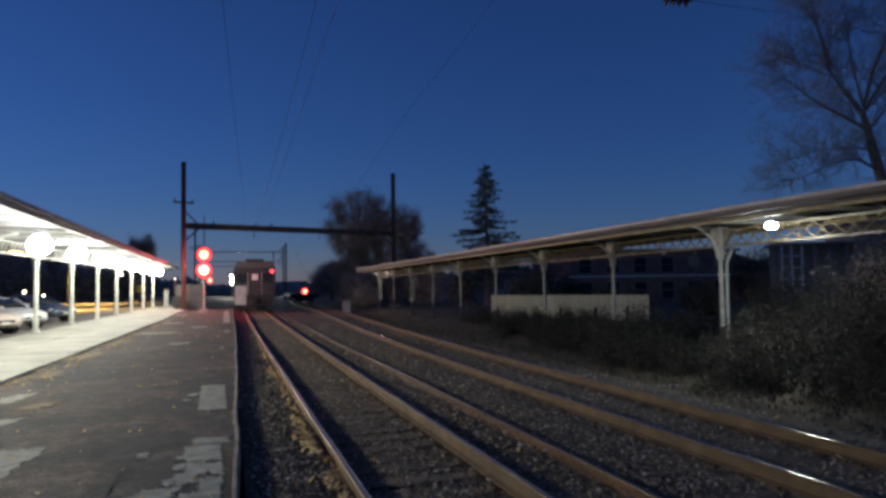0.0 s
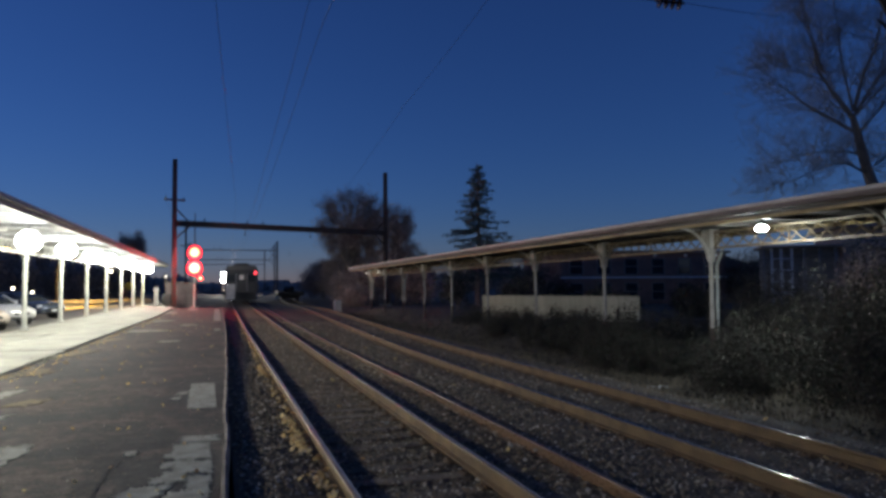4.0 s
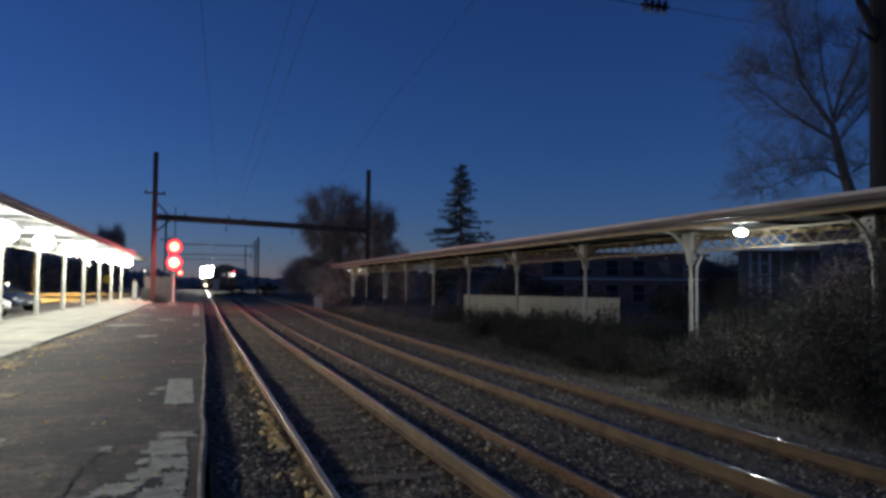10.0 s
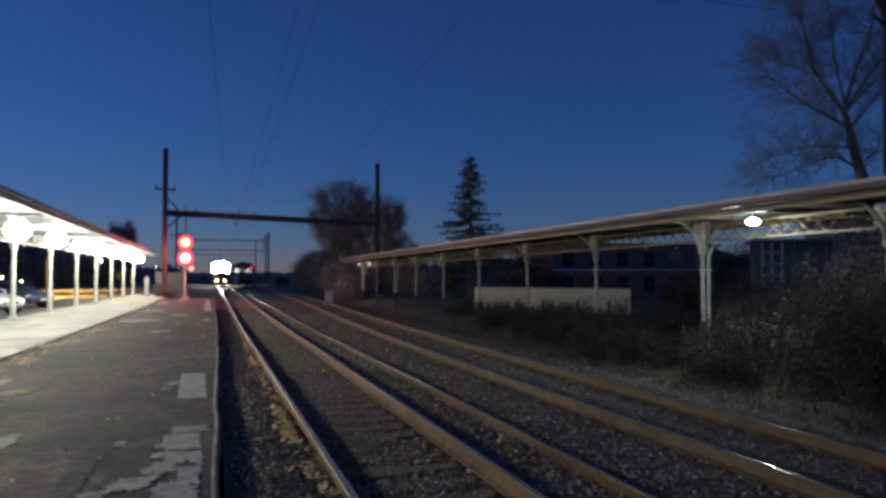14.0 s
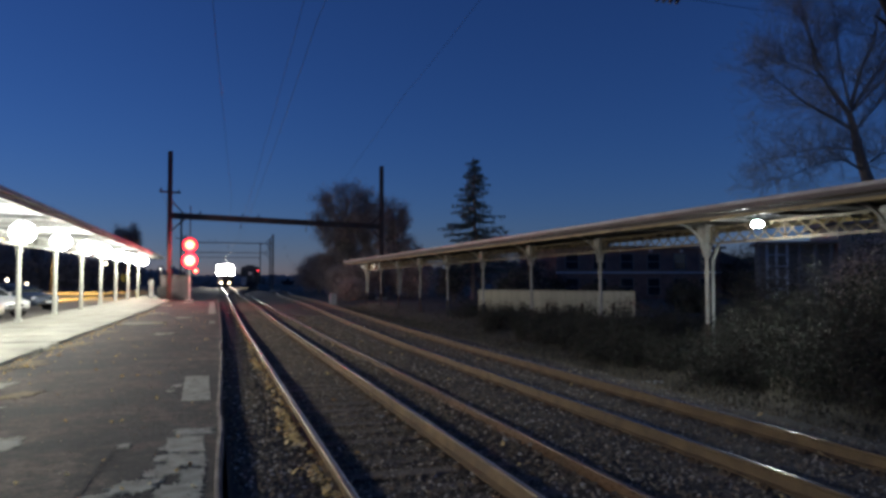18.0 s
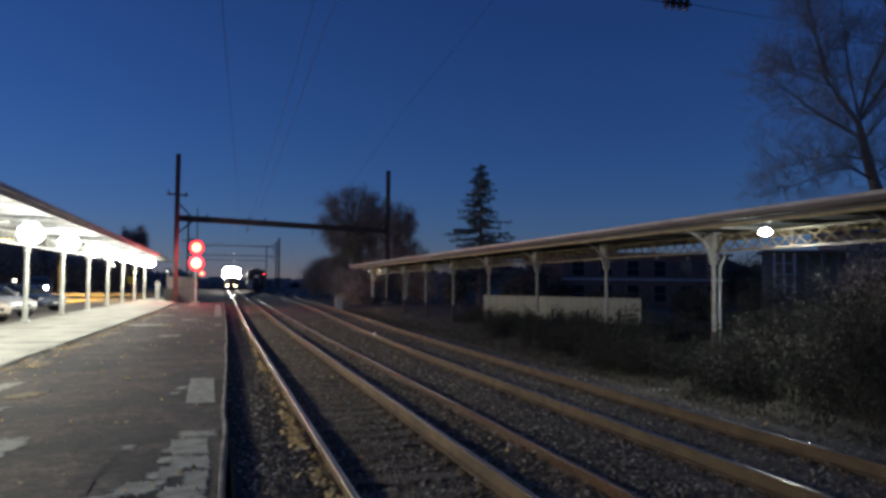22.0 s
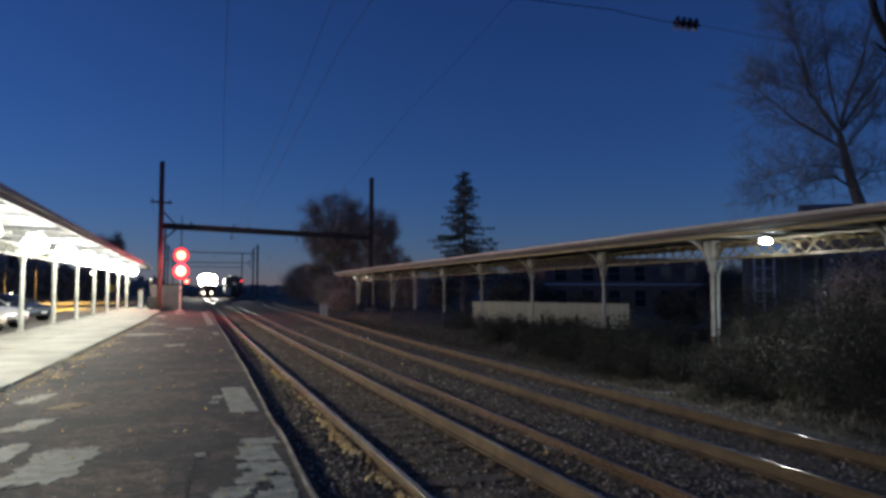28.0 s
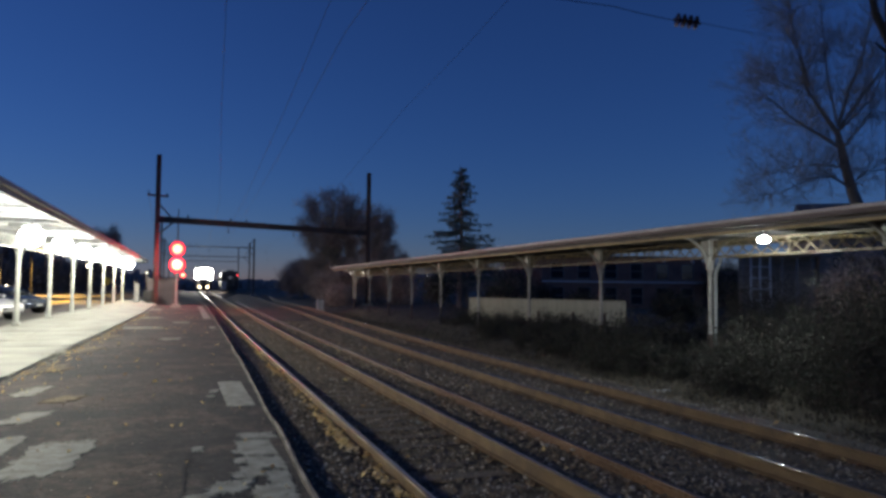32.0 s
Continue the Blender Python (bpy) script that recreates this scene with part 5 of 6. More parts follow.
def build_car(label, paint, m, low=1.42):
    """A saloon: its own +x is its nose, origin on the ground under its middle."""
    c = empty("parked_car", m, label, "car", "parked cars")
    q = low / 1.42

    def hull(x, w, z0, z1, crown):
        half = [(0.86, z0), (0.97, z0 + 0.07), (1.0, z0 + 0.5 * (z1 - z0)), (0.97, z0 + 0.78 * (z1 - z0)), (0.88, z1 - 0.03), (0.66, z1 + 0.6 * crown)]
        return [(x, a * w, b * q) for a, b in half] + [(x, 0, (z1 + crown) * q)] + [(x, -a * w, b * q) for a, b in half[::-1]]
    body = [(-2.28, 0.6, 0.42, 0.7, 0.0), (-2.2, 0.76, 0.34, 0.84, 0.01), (-1.95, 0.85, 0.27, 0.92, 0.02), (-1.5, 0.89, 0.24, 0.95, 0.02), (-0.6, 0.9, 0.22, 0.95, 0.02), (0.4, 0.9, 0.22, 0.95, 0.02),
            (0.95, 0.9, 0.22, 0.93, 0.03), (1.35, 0.89, 0.23, 0.89, 0.04), (1.8, 0.86, 0.25, 0.82, 0.05), (2.08, 0.8, 0.28, 0.73, 0.04), (2.22, 0.7, 0.34, 0.64, 0.02), (2.28, 0.55, 0.42, 0.57, 0.0)]
    part("body", loft(bmesh.new(), [hull(*b) for b in body]), paint, c)

    def cabin(x, w, z):
        return [(x, w, 0.88 * q), (x, w * 0.96, (0.88 + (z - 0.88) * 0.5) * q), (x, w * 0.84, (z - 0.03) * q), (x, w * 0.5, z * q), (x, -w * 0.5, z * q), (x, -w * 0.84, (z - 0.03) * q), (x, -w * 0.96, (0.88 + (z - 0.88) * 0.5) * q), (x, -w, 0.88 * q)]
    line = [(-1.8, 0.74, 0.93), (-1.5, 0.76, 1.12), (-1.12, 0.77, 1.32), (-0.7, 0.77, 1.4), (-0.1, 0.77, 1.42), (0.3, 0.77, 1.37), (0.7, 0.78, 1.18), (1.15, 0.78, 0.92)]
    part("glasshouse", loft(bmesh.new(), [cabin(*b) for b in line]), M_DARKGLASS, c)
    roof = [[(x, w * 0.86, (z - 0.045) * q), (x, w * 0.5, (z + 0.012) * q), (x, -w * 0.5, (z + 0.012) * q), (x, -w * 0.86, (z - 0.045) * q)] for x, w, z in line[2:6]]
    part("roof_panel", loft(bmesh.new(), roof), paint, c)
    for s in (-1, 1):
        for pts in ([(x, s * w * 0.87, (z - 0.02) * q) for x, w, z in line[5:]], [(x, s * w * 0.87, (z - 0.02) * q) for x, w, z in line[:3]], [(-0.15, s * 0.775, 0.92 * q), (-0.15, s * 0.76, 1.15 * q), (-0.15, s * 0.66, 1.39 * q)]):
            part("pillar", tube(bmesh.new(), pts, 0.035, 6), paint, c)
        lens = lathe(bmesh.new(), [(0.02, 0.11), (0.08, 0.1), (0.13, 0.06), (0.15, 0.0), (0.13, -0.06), (0.02, -0.1)], pose(2.06, s * 0.6, 0.64 * q) @ Matrix.Diagonal((0.75, 1.5, 0.62, 1)) @ Matrix.Rotation(radians(90), 4, "Y"), 14)
        part("headlight", lens, M_HEADLENS, c, "clear headlight")
        part("mirror", box(bmesh.new(), 0.62, s * 0.97 - 0.09, 0.96 * q, 0.76, s * 0.97 + 0.09, 1.08 * q, bevel=0.035), paint, c)
        for x in (-1.38, 1.4):
            mm = pose(x, s * 0.8, 0.33) @ Matrix.Rotation(radians(90), 4, "X")
            wh = part("wheel", lathe(bmesh.new(), [(0.21, -0.12), (0.31, -0.12), (0.33, -0.08), (0.33, 0.08), (0.31, 0.12), (0.21, 0.12)], mm, 20), M_RUBBER, c)
            part("rim", lathe(bmesh.new(), [(0.2, -0.125), (0.2, 0.125), (0.12, 0.11)], mm, 12), M_CHROME, wh)
            part("wheel_arch", lathe(bmesh.new(), [(0.385, -0.105), (0.385, 0.102), (0.36, 0.102), (0.35, -0.105)], mm, 20), M_BLACK, c)
        part("fog_light", lathe(bmesh.new(), [(0.06, 0), (0.06, 0.03), (0.02, 0.05)], pose(2.2, s * 0.55, 0.38) @ Matrix.Rotation(radians(90), 4, "Y"), 10), M_HEADLENS, c)
    part("grille", box(bmesh.new(), 2.12, -0.36, 0.47 * q, 2.295, 0.36, 0.58 * q, bevel=0.02), M_BLACK, c)
    part("lower_intake", box(bmesh.new(), 2.1, -0.5, 0.29, 2.25, 0.5, 0.38, bevel=0.02), M_BLACK, c)
    part("number_plate", box(bmesh.new(), 2.26, -0.16, 0.39, 2.302, 0.16, 0.47), M_TRIM, c)
    return c


def build_cars():
    z = 0.046
    build_car("pale beige saloon car parked aslant with its nose to the walk", M_CARBEIGE, pose(-9.4, 30.37, z, 0, 0, -39), low=1.32)
    build_car("pale silver saloon car parked aslant between two others", M_CARSILVER, pose(-9.48, 34.47, z, 0, 0, -38), low=1.32)
    build_car("dark navy car parked aslant with its nose to the walk", M_CARNAVY, pose(-9.55, 40.67, z, 0, 0, -36), low=1.32)
    c = build_car("dark car driving through the lot with headlights on", M_CARNAVY, pose(-48, 96, z), low=1.75)
    for sd in (-1, 1):
        part("lit_headlight", lathe(bmesh.new(), [(0.15, 0), (0.15, 0.04), (0.09, 0.06), (0.02, 0.07)], pose(2.2, sd * 0.55, 0.84) @ Matrix.Rotation(radians(90), 4, "Y"), 12), M_CARLIGHT, c, "glowing white headlight")
    return c


def street_lamp(x, y, h, arm, label):
    s = empty("street_lamp", pose(x, y, 0), label, "street lamp", "car park lamps")
    part("pole", tube(bmesh.new(), [(0, 0, 0.0), (0, 0, h - 0.5), (arm * 0.35, 0, h - 0.08), (arm, 0, h)], [0.09, 0.06, 0.045, 0.04], 8), M_BLACK, s)
    hd = part("head", box(bmesh.new(), arm - 0.3, -0.16, h - 0.06, arm + 0.35, 0.16, h + 0.1, bevel=0.04), M_STEEL, s)
    part("lens", box(bmesh.new(), arm - 0.24, -0.13, h - 0.12, arm + 0.3, 0.13, h - 0.062, bevel=0.02), M_LAMPSODIUM, hd, "orange glowing lens")


def build_lot_lamps():
    street_lamp(-13.8, 60, 3.95, 2.4, "car park lamp with an orange glow")
    street_lamp(-13.75, 45, 3.85, 2.4, "car park lamp with an orange glow")
    street_lamp(-15.7, 82, 5.0, 2.4, "car park lamp with an orange glow")
    lamp("sodium_light", "SPOT", 9000, (1.0, 0.6, 0.16), pose(-11.4, 60, 3.7), 0.15, 135)
    lamp("sodium_light", "SPOT", 13000, (1.0, 0.6, 0.16), pose(-13.3, 82, 4.75), 0.15, 135)
    for x, h in ((-18.0, 1.3), (-16.4, 0.9), (-9.75, 2.85)):
        b = empty("lot_post_light", pose(x, 75, 0.04), "small warm light on a short post in the lot", "lamp", "lot post lights")
        part("post", tube(bmesh.new(), [(0, 0, -0.05), (0, 0, h)], 0.04, 8), M_STEEL, b)
        part("lens", lathe(bmesh.new(), [(0.05, 0), (0.13, 0.05), (0.13, 0.2), (0.05, 0.27)], pose(0, 0, h - 0.02), 10), M_POSTLIGHT, b)


# ---- trees and brush ----
def grow(bm, twigs, p, d, length, r, depth, rnd, spread, up, sides, tips, minr=0.008):
    """A limb in bent pieces, with side limbs; thin ones go to the twig mesh."""
    n = 4 if depth > 1 else 3
    pts, rad = [p.copy()], [r]
    branches = []
    for i in range(n):
        d = (d + Vector((rnd.gauss(0, 0.16), rnd.gauss(0, 0.16), rnd.gauss(0, 0.1) + up))).normalized()
        p = p + d * (length / n)
        pts.append(p.copy())
        rad.append(max(minr, r * (1 - 0.62 * (i + 1) / n)))
        if depth > 0 and i > 0 - (depth < 3):
            branches.append((p.copy(), d.copy(), rad[-1]))
    tube(bm if depth > 1 else twigs, pts, rad, sides if depth > 1 else 3, cap=False)
    if depth == 0:
        tips.append(p)
        return
    for q, dd, rr in branches:
        for _ in range(2 if depth > 1 else 3):
            a = rnd.uniform(0, math.tau)
            side = dd.orthogonal().normalized()
            side.rotate(Matrix.Rotation(a, 3, dd))
            nd = (dd * (1 - spread) + side * spread + Vector((0, 0, up * 2))).normalized()
            grow(bm, twigs, q, nd, length * rnd.uniform(0.5, 0.75), rr * rnd.uniform(0.5, 0.75), depth - 1, rnd, spread, up, sides, tips, minr)


def leaf_cloud(tips, per, spread, size, rnd):
    v, f = [], []
    for p in tips:
        for _ in range(per):
            q = p + Vector((rnd.gauss(0, spread), rnd.gauss(0, spread), rnd.gauss(0, spread)))
            a, b = Vector((rnd.gauss(0, 1), rnd.gauss(0, 1), rnd.gauss(0, 1))).normalized(), Vector((rnd.gauss(0, 1), rnd.gauss(0, 1), rnd.gauss(0, 1))).normalized()
            s = size * rnd.uniform(0.5, 1.3)
            k = len(v)
            v += [tuple(q - a * s), tuple(q + b * s * 0.5), tuple(q + a * s), tuple(q - b * s * 0.5)]
            f.append((k, k + 1, k + 2, k + 3))
    return v, f


def bare_tree(x, y, z, height, r, seed, label, depth=4, lean=(0, 0), spread=0.55, twig=None, leafy=0, leafmat=None, trunk_frac=0.3, minr=0.009, outs=(0.25, 0.9), limbs=()):
    t = empty("tree", pose(x, y, z), label, "tree")
    rnd = random.Random(seed)
    bm, tw, tips = bmesh.new(), bmesh.new(), []
    th = height * trunk_frac
    top = Vector((lean[0] * th, lean[1] * th, th))
    tube(bm, [(0, 0, -0.2), (lean[0] * th * 0.4, lean[1] * th * 0.4, th * 0.5), tuple(top)], [r * 1.35, r, r * 0.85], 9, cap=False)
    k = 5
    for i in range(k):
        a = i * math.tau / k + rnd.uniform(-0.4, 0.4)
        out = rnd.uniform(*outs)
        d = Vector((math.cos(a) * out, math.sin(a) * out, rnd.uniform(0.6, 1.1))).normalized()
        start = top - Vector((0, 0, rnd.uniform(0, th * 0.35)))
        grow(bm, tw, start, d, height * rnd.uniform(0.36, 0.5), r * rnd.uniform(0.36, 0.6), depth - 1, rnd, spread, 0.05, 6, tips, minr)
    for q, d, length in limbs:
        grow(bm, tw, Vector(q), Vector(d).normalized(), length, r * 0.3, 2, rnd, 0.5, 0.03, 6, tips, minr)
    part("trunk", bm, M_BARK, t)
    part("crown", tw, twig or M_TWIG, t, "fine bare twigs")["kind"] = "stuff"
    if leafy:
        v, f = leaf_cloud(tips, leafy, 0.3, 0.1, rnd)
        mesh_part("clinging_leaves", v, f, leafmat or M_BROWNLEAF, t)["kind"] = "stuff"
    return t


def crown_tree(x, y, z, base, rx, rz, cz, seed, label, limbs=90, r=0.26, leafy=5):
    """A tree with an even rounded crown: limbs reach from the stem to points in a lumpy dome."""
    t = empty("tree", pose(x, y, z), label, "tree")
    rnd = random.Random(seed)
    bm, tw, tips = bmesh.new(), bmesh.new(), []
    tube(bm, [(0, 0, -0.2), (0.08, 0, base * 0.6), (0, 0, cz), (0.05, 0, cz + rz * 0.6)], [r * 1.4, r, r * 0.6, 0.03], 8, cap=False)
    for i in range(limbs):
        a, b = rnd.uniform(0, math.tau), math.asin(rnd.uniform(-0.75, 1))
        q = rnd.uniform(0.35, 1.0) ** 0.45
        d = Vector((math.cos(a) * math.cos(b), math.sin(a) * math.cos(b), math.sin(b)))
        q *= 0.86 + 0.32 * noise.noise(d * 2.3 + Vector((seed, 0, 0)))
        e = Vector((d.x * rx * q, d.y * rx * q, cz + d.z * rz * q))
        s0 = Vector((0, 0, base * 0.7 + (cz + rz * 0.5 - base * 0.7) * rnd.random() * (0.4 + 0.3 * d.z)))
        mid = s0.lerp(e, 0.5) + Vector((rnd.gauss(0, 0.15), rnd.gauss(0, 0.15), 0.12 * rz))
        tube(bm, [s0, mid, e], [r * 0.3, r * 0.16, 0.015], 4, cap=False)
        for _ in range(3):
            p = mid.lerp(e, rnd.uniform(0.1, 1))
            grow(bm, tw, p, (d + Vector((rnd.gauss(0, .5), rnd.gauss(0, .5), rnd.gauss(0, .4)))).normalized(), rx * 0.22, 0.018, 1, rnd, 0.55, 0.02, 3, tips, 0.012)
    part("trunk", bm, M_BARK, t)
    part("crown", tw, M_TWIGRED, t, "fine reddish twigs")["kind"] = "stuff"
    v, f = leaf_cloud(tips, leafy, 0.22, 0.085, rnd)
    mesh_part("clinging_leaves", v, f, M_BROWNLEAF, t)["kind"] = "stuff"
    return t


def tall_bare_tree():
    """The big tree behind the canopy: a leaning stem that forks, with long arching limbs."""
    t = empty("tree", pose(23.2, 20.0, -0.15), "large bare winter tree behind the canopy", "tree")
    rnd = random.Random(17)
    bm, tw, tips = bmesh.new(), bmesh.new(), []
    k9 = 0.91
    tube(bm, [Vector(p) * k9 for p in [(0.75, 0, -0.8), (0.48, 0, 3.6), (-0.31, 0, 5.3), (-0.67, 0, 6.0), (-1.08, 0, 7.14), (-1.26, 0, 7.9), (-1.52, 0, 8.6)]], [0.34, 0.27, 0.23, 0.2, 0.165, 0.135, 0.1], 10, cap=False)
    limbs = [([(-0.8, 0, 6.2), (-1.3, -0.1, 6.35), (-2.3, -0.4, 6.55), (-3.7, -0.7, 6.33), (-5.1, -0.9, 5.78), (-6.1, -1.1, 5.47)], 0.11), ([(-1.0, 0.1, 7.0), (-1.5, 0.3, 7.14), (-2.6, 0.5, 7.12), (-3.9, 0.8, 6.82), (-4.8, 0.9, 6.46)], 0.085),
             ([(-1.45, 0, 7.9), (-2.77, -0.2, 8.28), (-4.0, -0.4, 8.6), (-4.84, -0.5, 8.96), (-5.97, -0.6, 9.57)], 0.13), ([(-1.4, 0, 8.3), (-2.04, 0.3, 9.4), (-2.53, 0.5, 10.3), (-2.6, 0.7, 11.4), (-2.8, 0.9, 12.5), (-3.0, 1.0, 14.2)], 0.13),
             ([(-2.2, 0.4, 9.9), (-2.9, 0.5, 10.15), (-3.5, 0.6, 10.36), (-4.2, 0.7, 10.6)], 0.05), ([(-1.42, 0, 8.7), (-1.14, -0.3, 10.2), (-0.87, -0.6, 11.1), (-0.7, -0.8, 12.3), (-0.5, -0.9, 13.7)], 0.13), ([(-1.2, 0, 7.8), (-0.22, 0.4, 8.46), (0.8, 0.7, 9.12), (2.0, 0.9, 10.2)], 0.11),
             ([(-1.35, 0, 8.6), (-0.57, -0.4, 10.0), (-0.1, -0.7, 10.7), (0.5, -1.0, 11.9), (0.8, -1.2, 13.6)], 0.11), ([(-0.4, 0, 6.6), (0.4, 0.2, 7.0), (1.4, 0.4, 7.15), (3.4, 0.6, 7.6)], 0.09),
             ([(-1.4, 0, 8.5), (-1.0, 1.2, 9.8), (-0.8, 2.2, 11.4)], 0.08), ([(-1.4, 0, 8.5), (-1.2, -1.4, 9.6), (-1.4, -2.6, 11.4)], 0.08),
             ([(-1.42, 0, 8.7), (-1.7, 0.2, 10.6), (-1.8, 0.3, 12.4), (-1.9, 0.4, 14.6)], 0.09), ([(-2.5, 0.4, 10.4), (-3.1, 0.2, 11.4), (-3.6, 0.1, 12.6), (-3.8, 0.2, 13.8)], 0.07)]
    for pts, r in limbs:
        pts = [Vector(p) * k9 for p in pts]
        n = len(pts)
        tube(bm, pts, [max(0.012, 0.54 * r * (1 - 0.85 * k / (n - 1))) for k in range(n)], 6, cap=False)
        for k in range(n - 1):
            for _ in range(4 + k // 2):
                p = pts[k].lerp(pts[k + 1], rnd.uniform(0.25, 1))
                d = (pts[k + 1] - pts[k]).normalized() * 0.7 + Vector((rnd.gauss(0, .6), rnd.gauss(0, .6), rnd.gauss(0.25, .5)))
                grow(bm, tw, p, d.normalized(), rnd.uniform(0.6, 1.5), 0.015, 2, rnd, 0.5, 0.03, 3, tips, 0.003)
        grow(bm, tw, pts[-1], (pts[-1] - pts[-2]).normalized(), 0.9, 0.022, 2, rnd, 0.5, 0.03, 3, tips, 0.003)
    part("trunk", bm, M_BARK, t)
    part("crown", tw, M_TWIG, t, "fine bare twigs")["kind"] = "stuff"
    return t


def spruce(x, y, z, height, seed):
    t = empty("tree", pose(x, y, z), "dark pointed spruce tree with drooping boughs", "tree")
    rnd = random.Random(seed)
    part("trunk", tube(bmesh.new(), [(0, 0, -0.2), (0.1, 0, height * 0.5), (0, 0, height)], [0.3, 0.17, 0.02], 8), M_BARK, t)
    v, f = [], []
    boughs = bmesh.new()
    h = height * 0.22
    while h < height * 0.985:
        u = (h - height * 0.22) / (height * 0.78)
        reach = (1 - u) ** 0.8 * height * 0.285 + 0.15
        for _ in range(4 if u < 0.9 else 3):
            a = rnd.uniform(0, math.tau)
            L = reach * rnd.uniform(0.45, 1.25)
            pts = []
            for i in range(5):
                q = i / 4
                pts.append(Vector((math.cos(a) * L * q, math.sin(a) * L * q, h - L * 0.32 * q + L * 0.22 * q * q)))
            tube(boughs, pts, [0.03, 0.022, 0.016, 0.01, 0.005], 3, cap=False)
            m = int(13 + 31 * L)
            for _ in range(m):
                q = rnd.uniform(0.12, 1.0)
                i = min(3, int(q * 4))
                p = pts[i].lerp(pts[i + 1], q * 4 - i) + Vector((rnd.gauss(0, 0.1), rnd.gauss(0, 0.1), -abs(rnd.gauss(0, 0.14))))
                d = Vector((math.cos(a) + rnd.gauss(0, .7), math.sin(a) + rnd.gauss(0, .7), rnd.uniform(-0.9, 0.15))).normalized()
                s = rnd.uniform(0.13, 0.28)
                e = d.cross(Vector((rnd.gauss(0, 1), rnd.gauss(0, 1), 1))).normalized() * 0.05
                k = len(v)
                v += [tuple(p - e), tuple(p + e), tuple(p + d * s + e * 0.3), tuple(p + d * s - e * 0.3)]
                f.append((k, k + 1, k + 2, k + 3))
        h += 0.2 + 0.1 * rnd.random()
    part("branchwork", boughs, M_BARK, t)["kind"] = "stuff"
    mesh_part("needles", v, f, M_NEEDLE, t)["kind"] = "stuff"
    return t


def bush(x, y, z, rx, ry, h, seed, label="scrubby dark brush at the trackside", leafy=5):
    t = empty("bush", pose(x, y, z), label, "bush", "trackside brush")
    rnd = random.Random(seed)
    bm, tips = bmesh.new(), []
    for i in range(30):
        a, q = rnd.uniform(0, math.tau), rnd.random() ** 0.5
        bx, by = math.cos(a) * rx * q, math.sin(a) * ry * q
        hh = h * (1 - 0.55 * q * q) * rnd.uniform(0.7, 1.15)
        d = Vector((math.cos(a) * 0.4 * q, math.sin(a) * 0.4 * q, 1)).normalized()
        p = Vector((bx, by, -0.15))
        pts = [p]
        for j in range(4):
            d = (d + Vector((rnd.gauss(0, .18), rnd.gauss(0, .18), 0))).normalized()
            p = p + d * hh / 4
            pts.append(p)
            for _ in range(3):
                e = (d + Vector((rnd.gauss(0, .7), rnd.gauss(0, .7), rnd.gauss(0, .3)))).normalized()
                L = rnd.uniform(0.12, 0.42)
                mid = p + e * L * 0.5 + Vector((0, 0, rnd.uniform(-.03, .04)))
                tube(bm, [p, mid, p + e * L], [0.006, 0.004, 0.002], 3, cap=False)
                tips += [mid, p + e * L]
        tube(bm, pts, [0.014, 0.011, 0.008, 0.006, 0.003], 4, cap=False)
    part("brushwood", bm, M_BRUSHWOOD, t)["kind"] = "stuff"
    v, f = leaf_cloud(tips, leafy + 2, 0.1, 0.04, rnd)
    mesh_part("foliage", v, f, M_BUSHLEAF, t)["kind"] = "stuff"
    return t


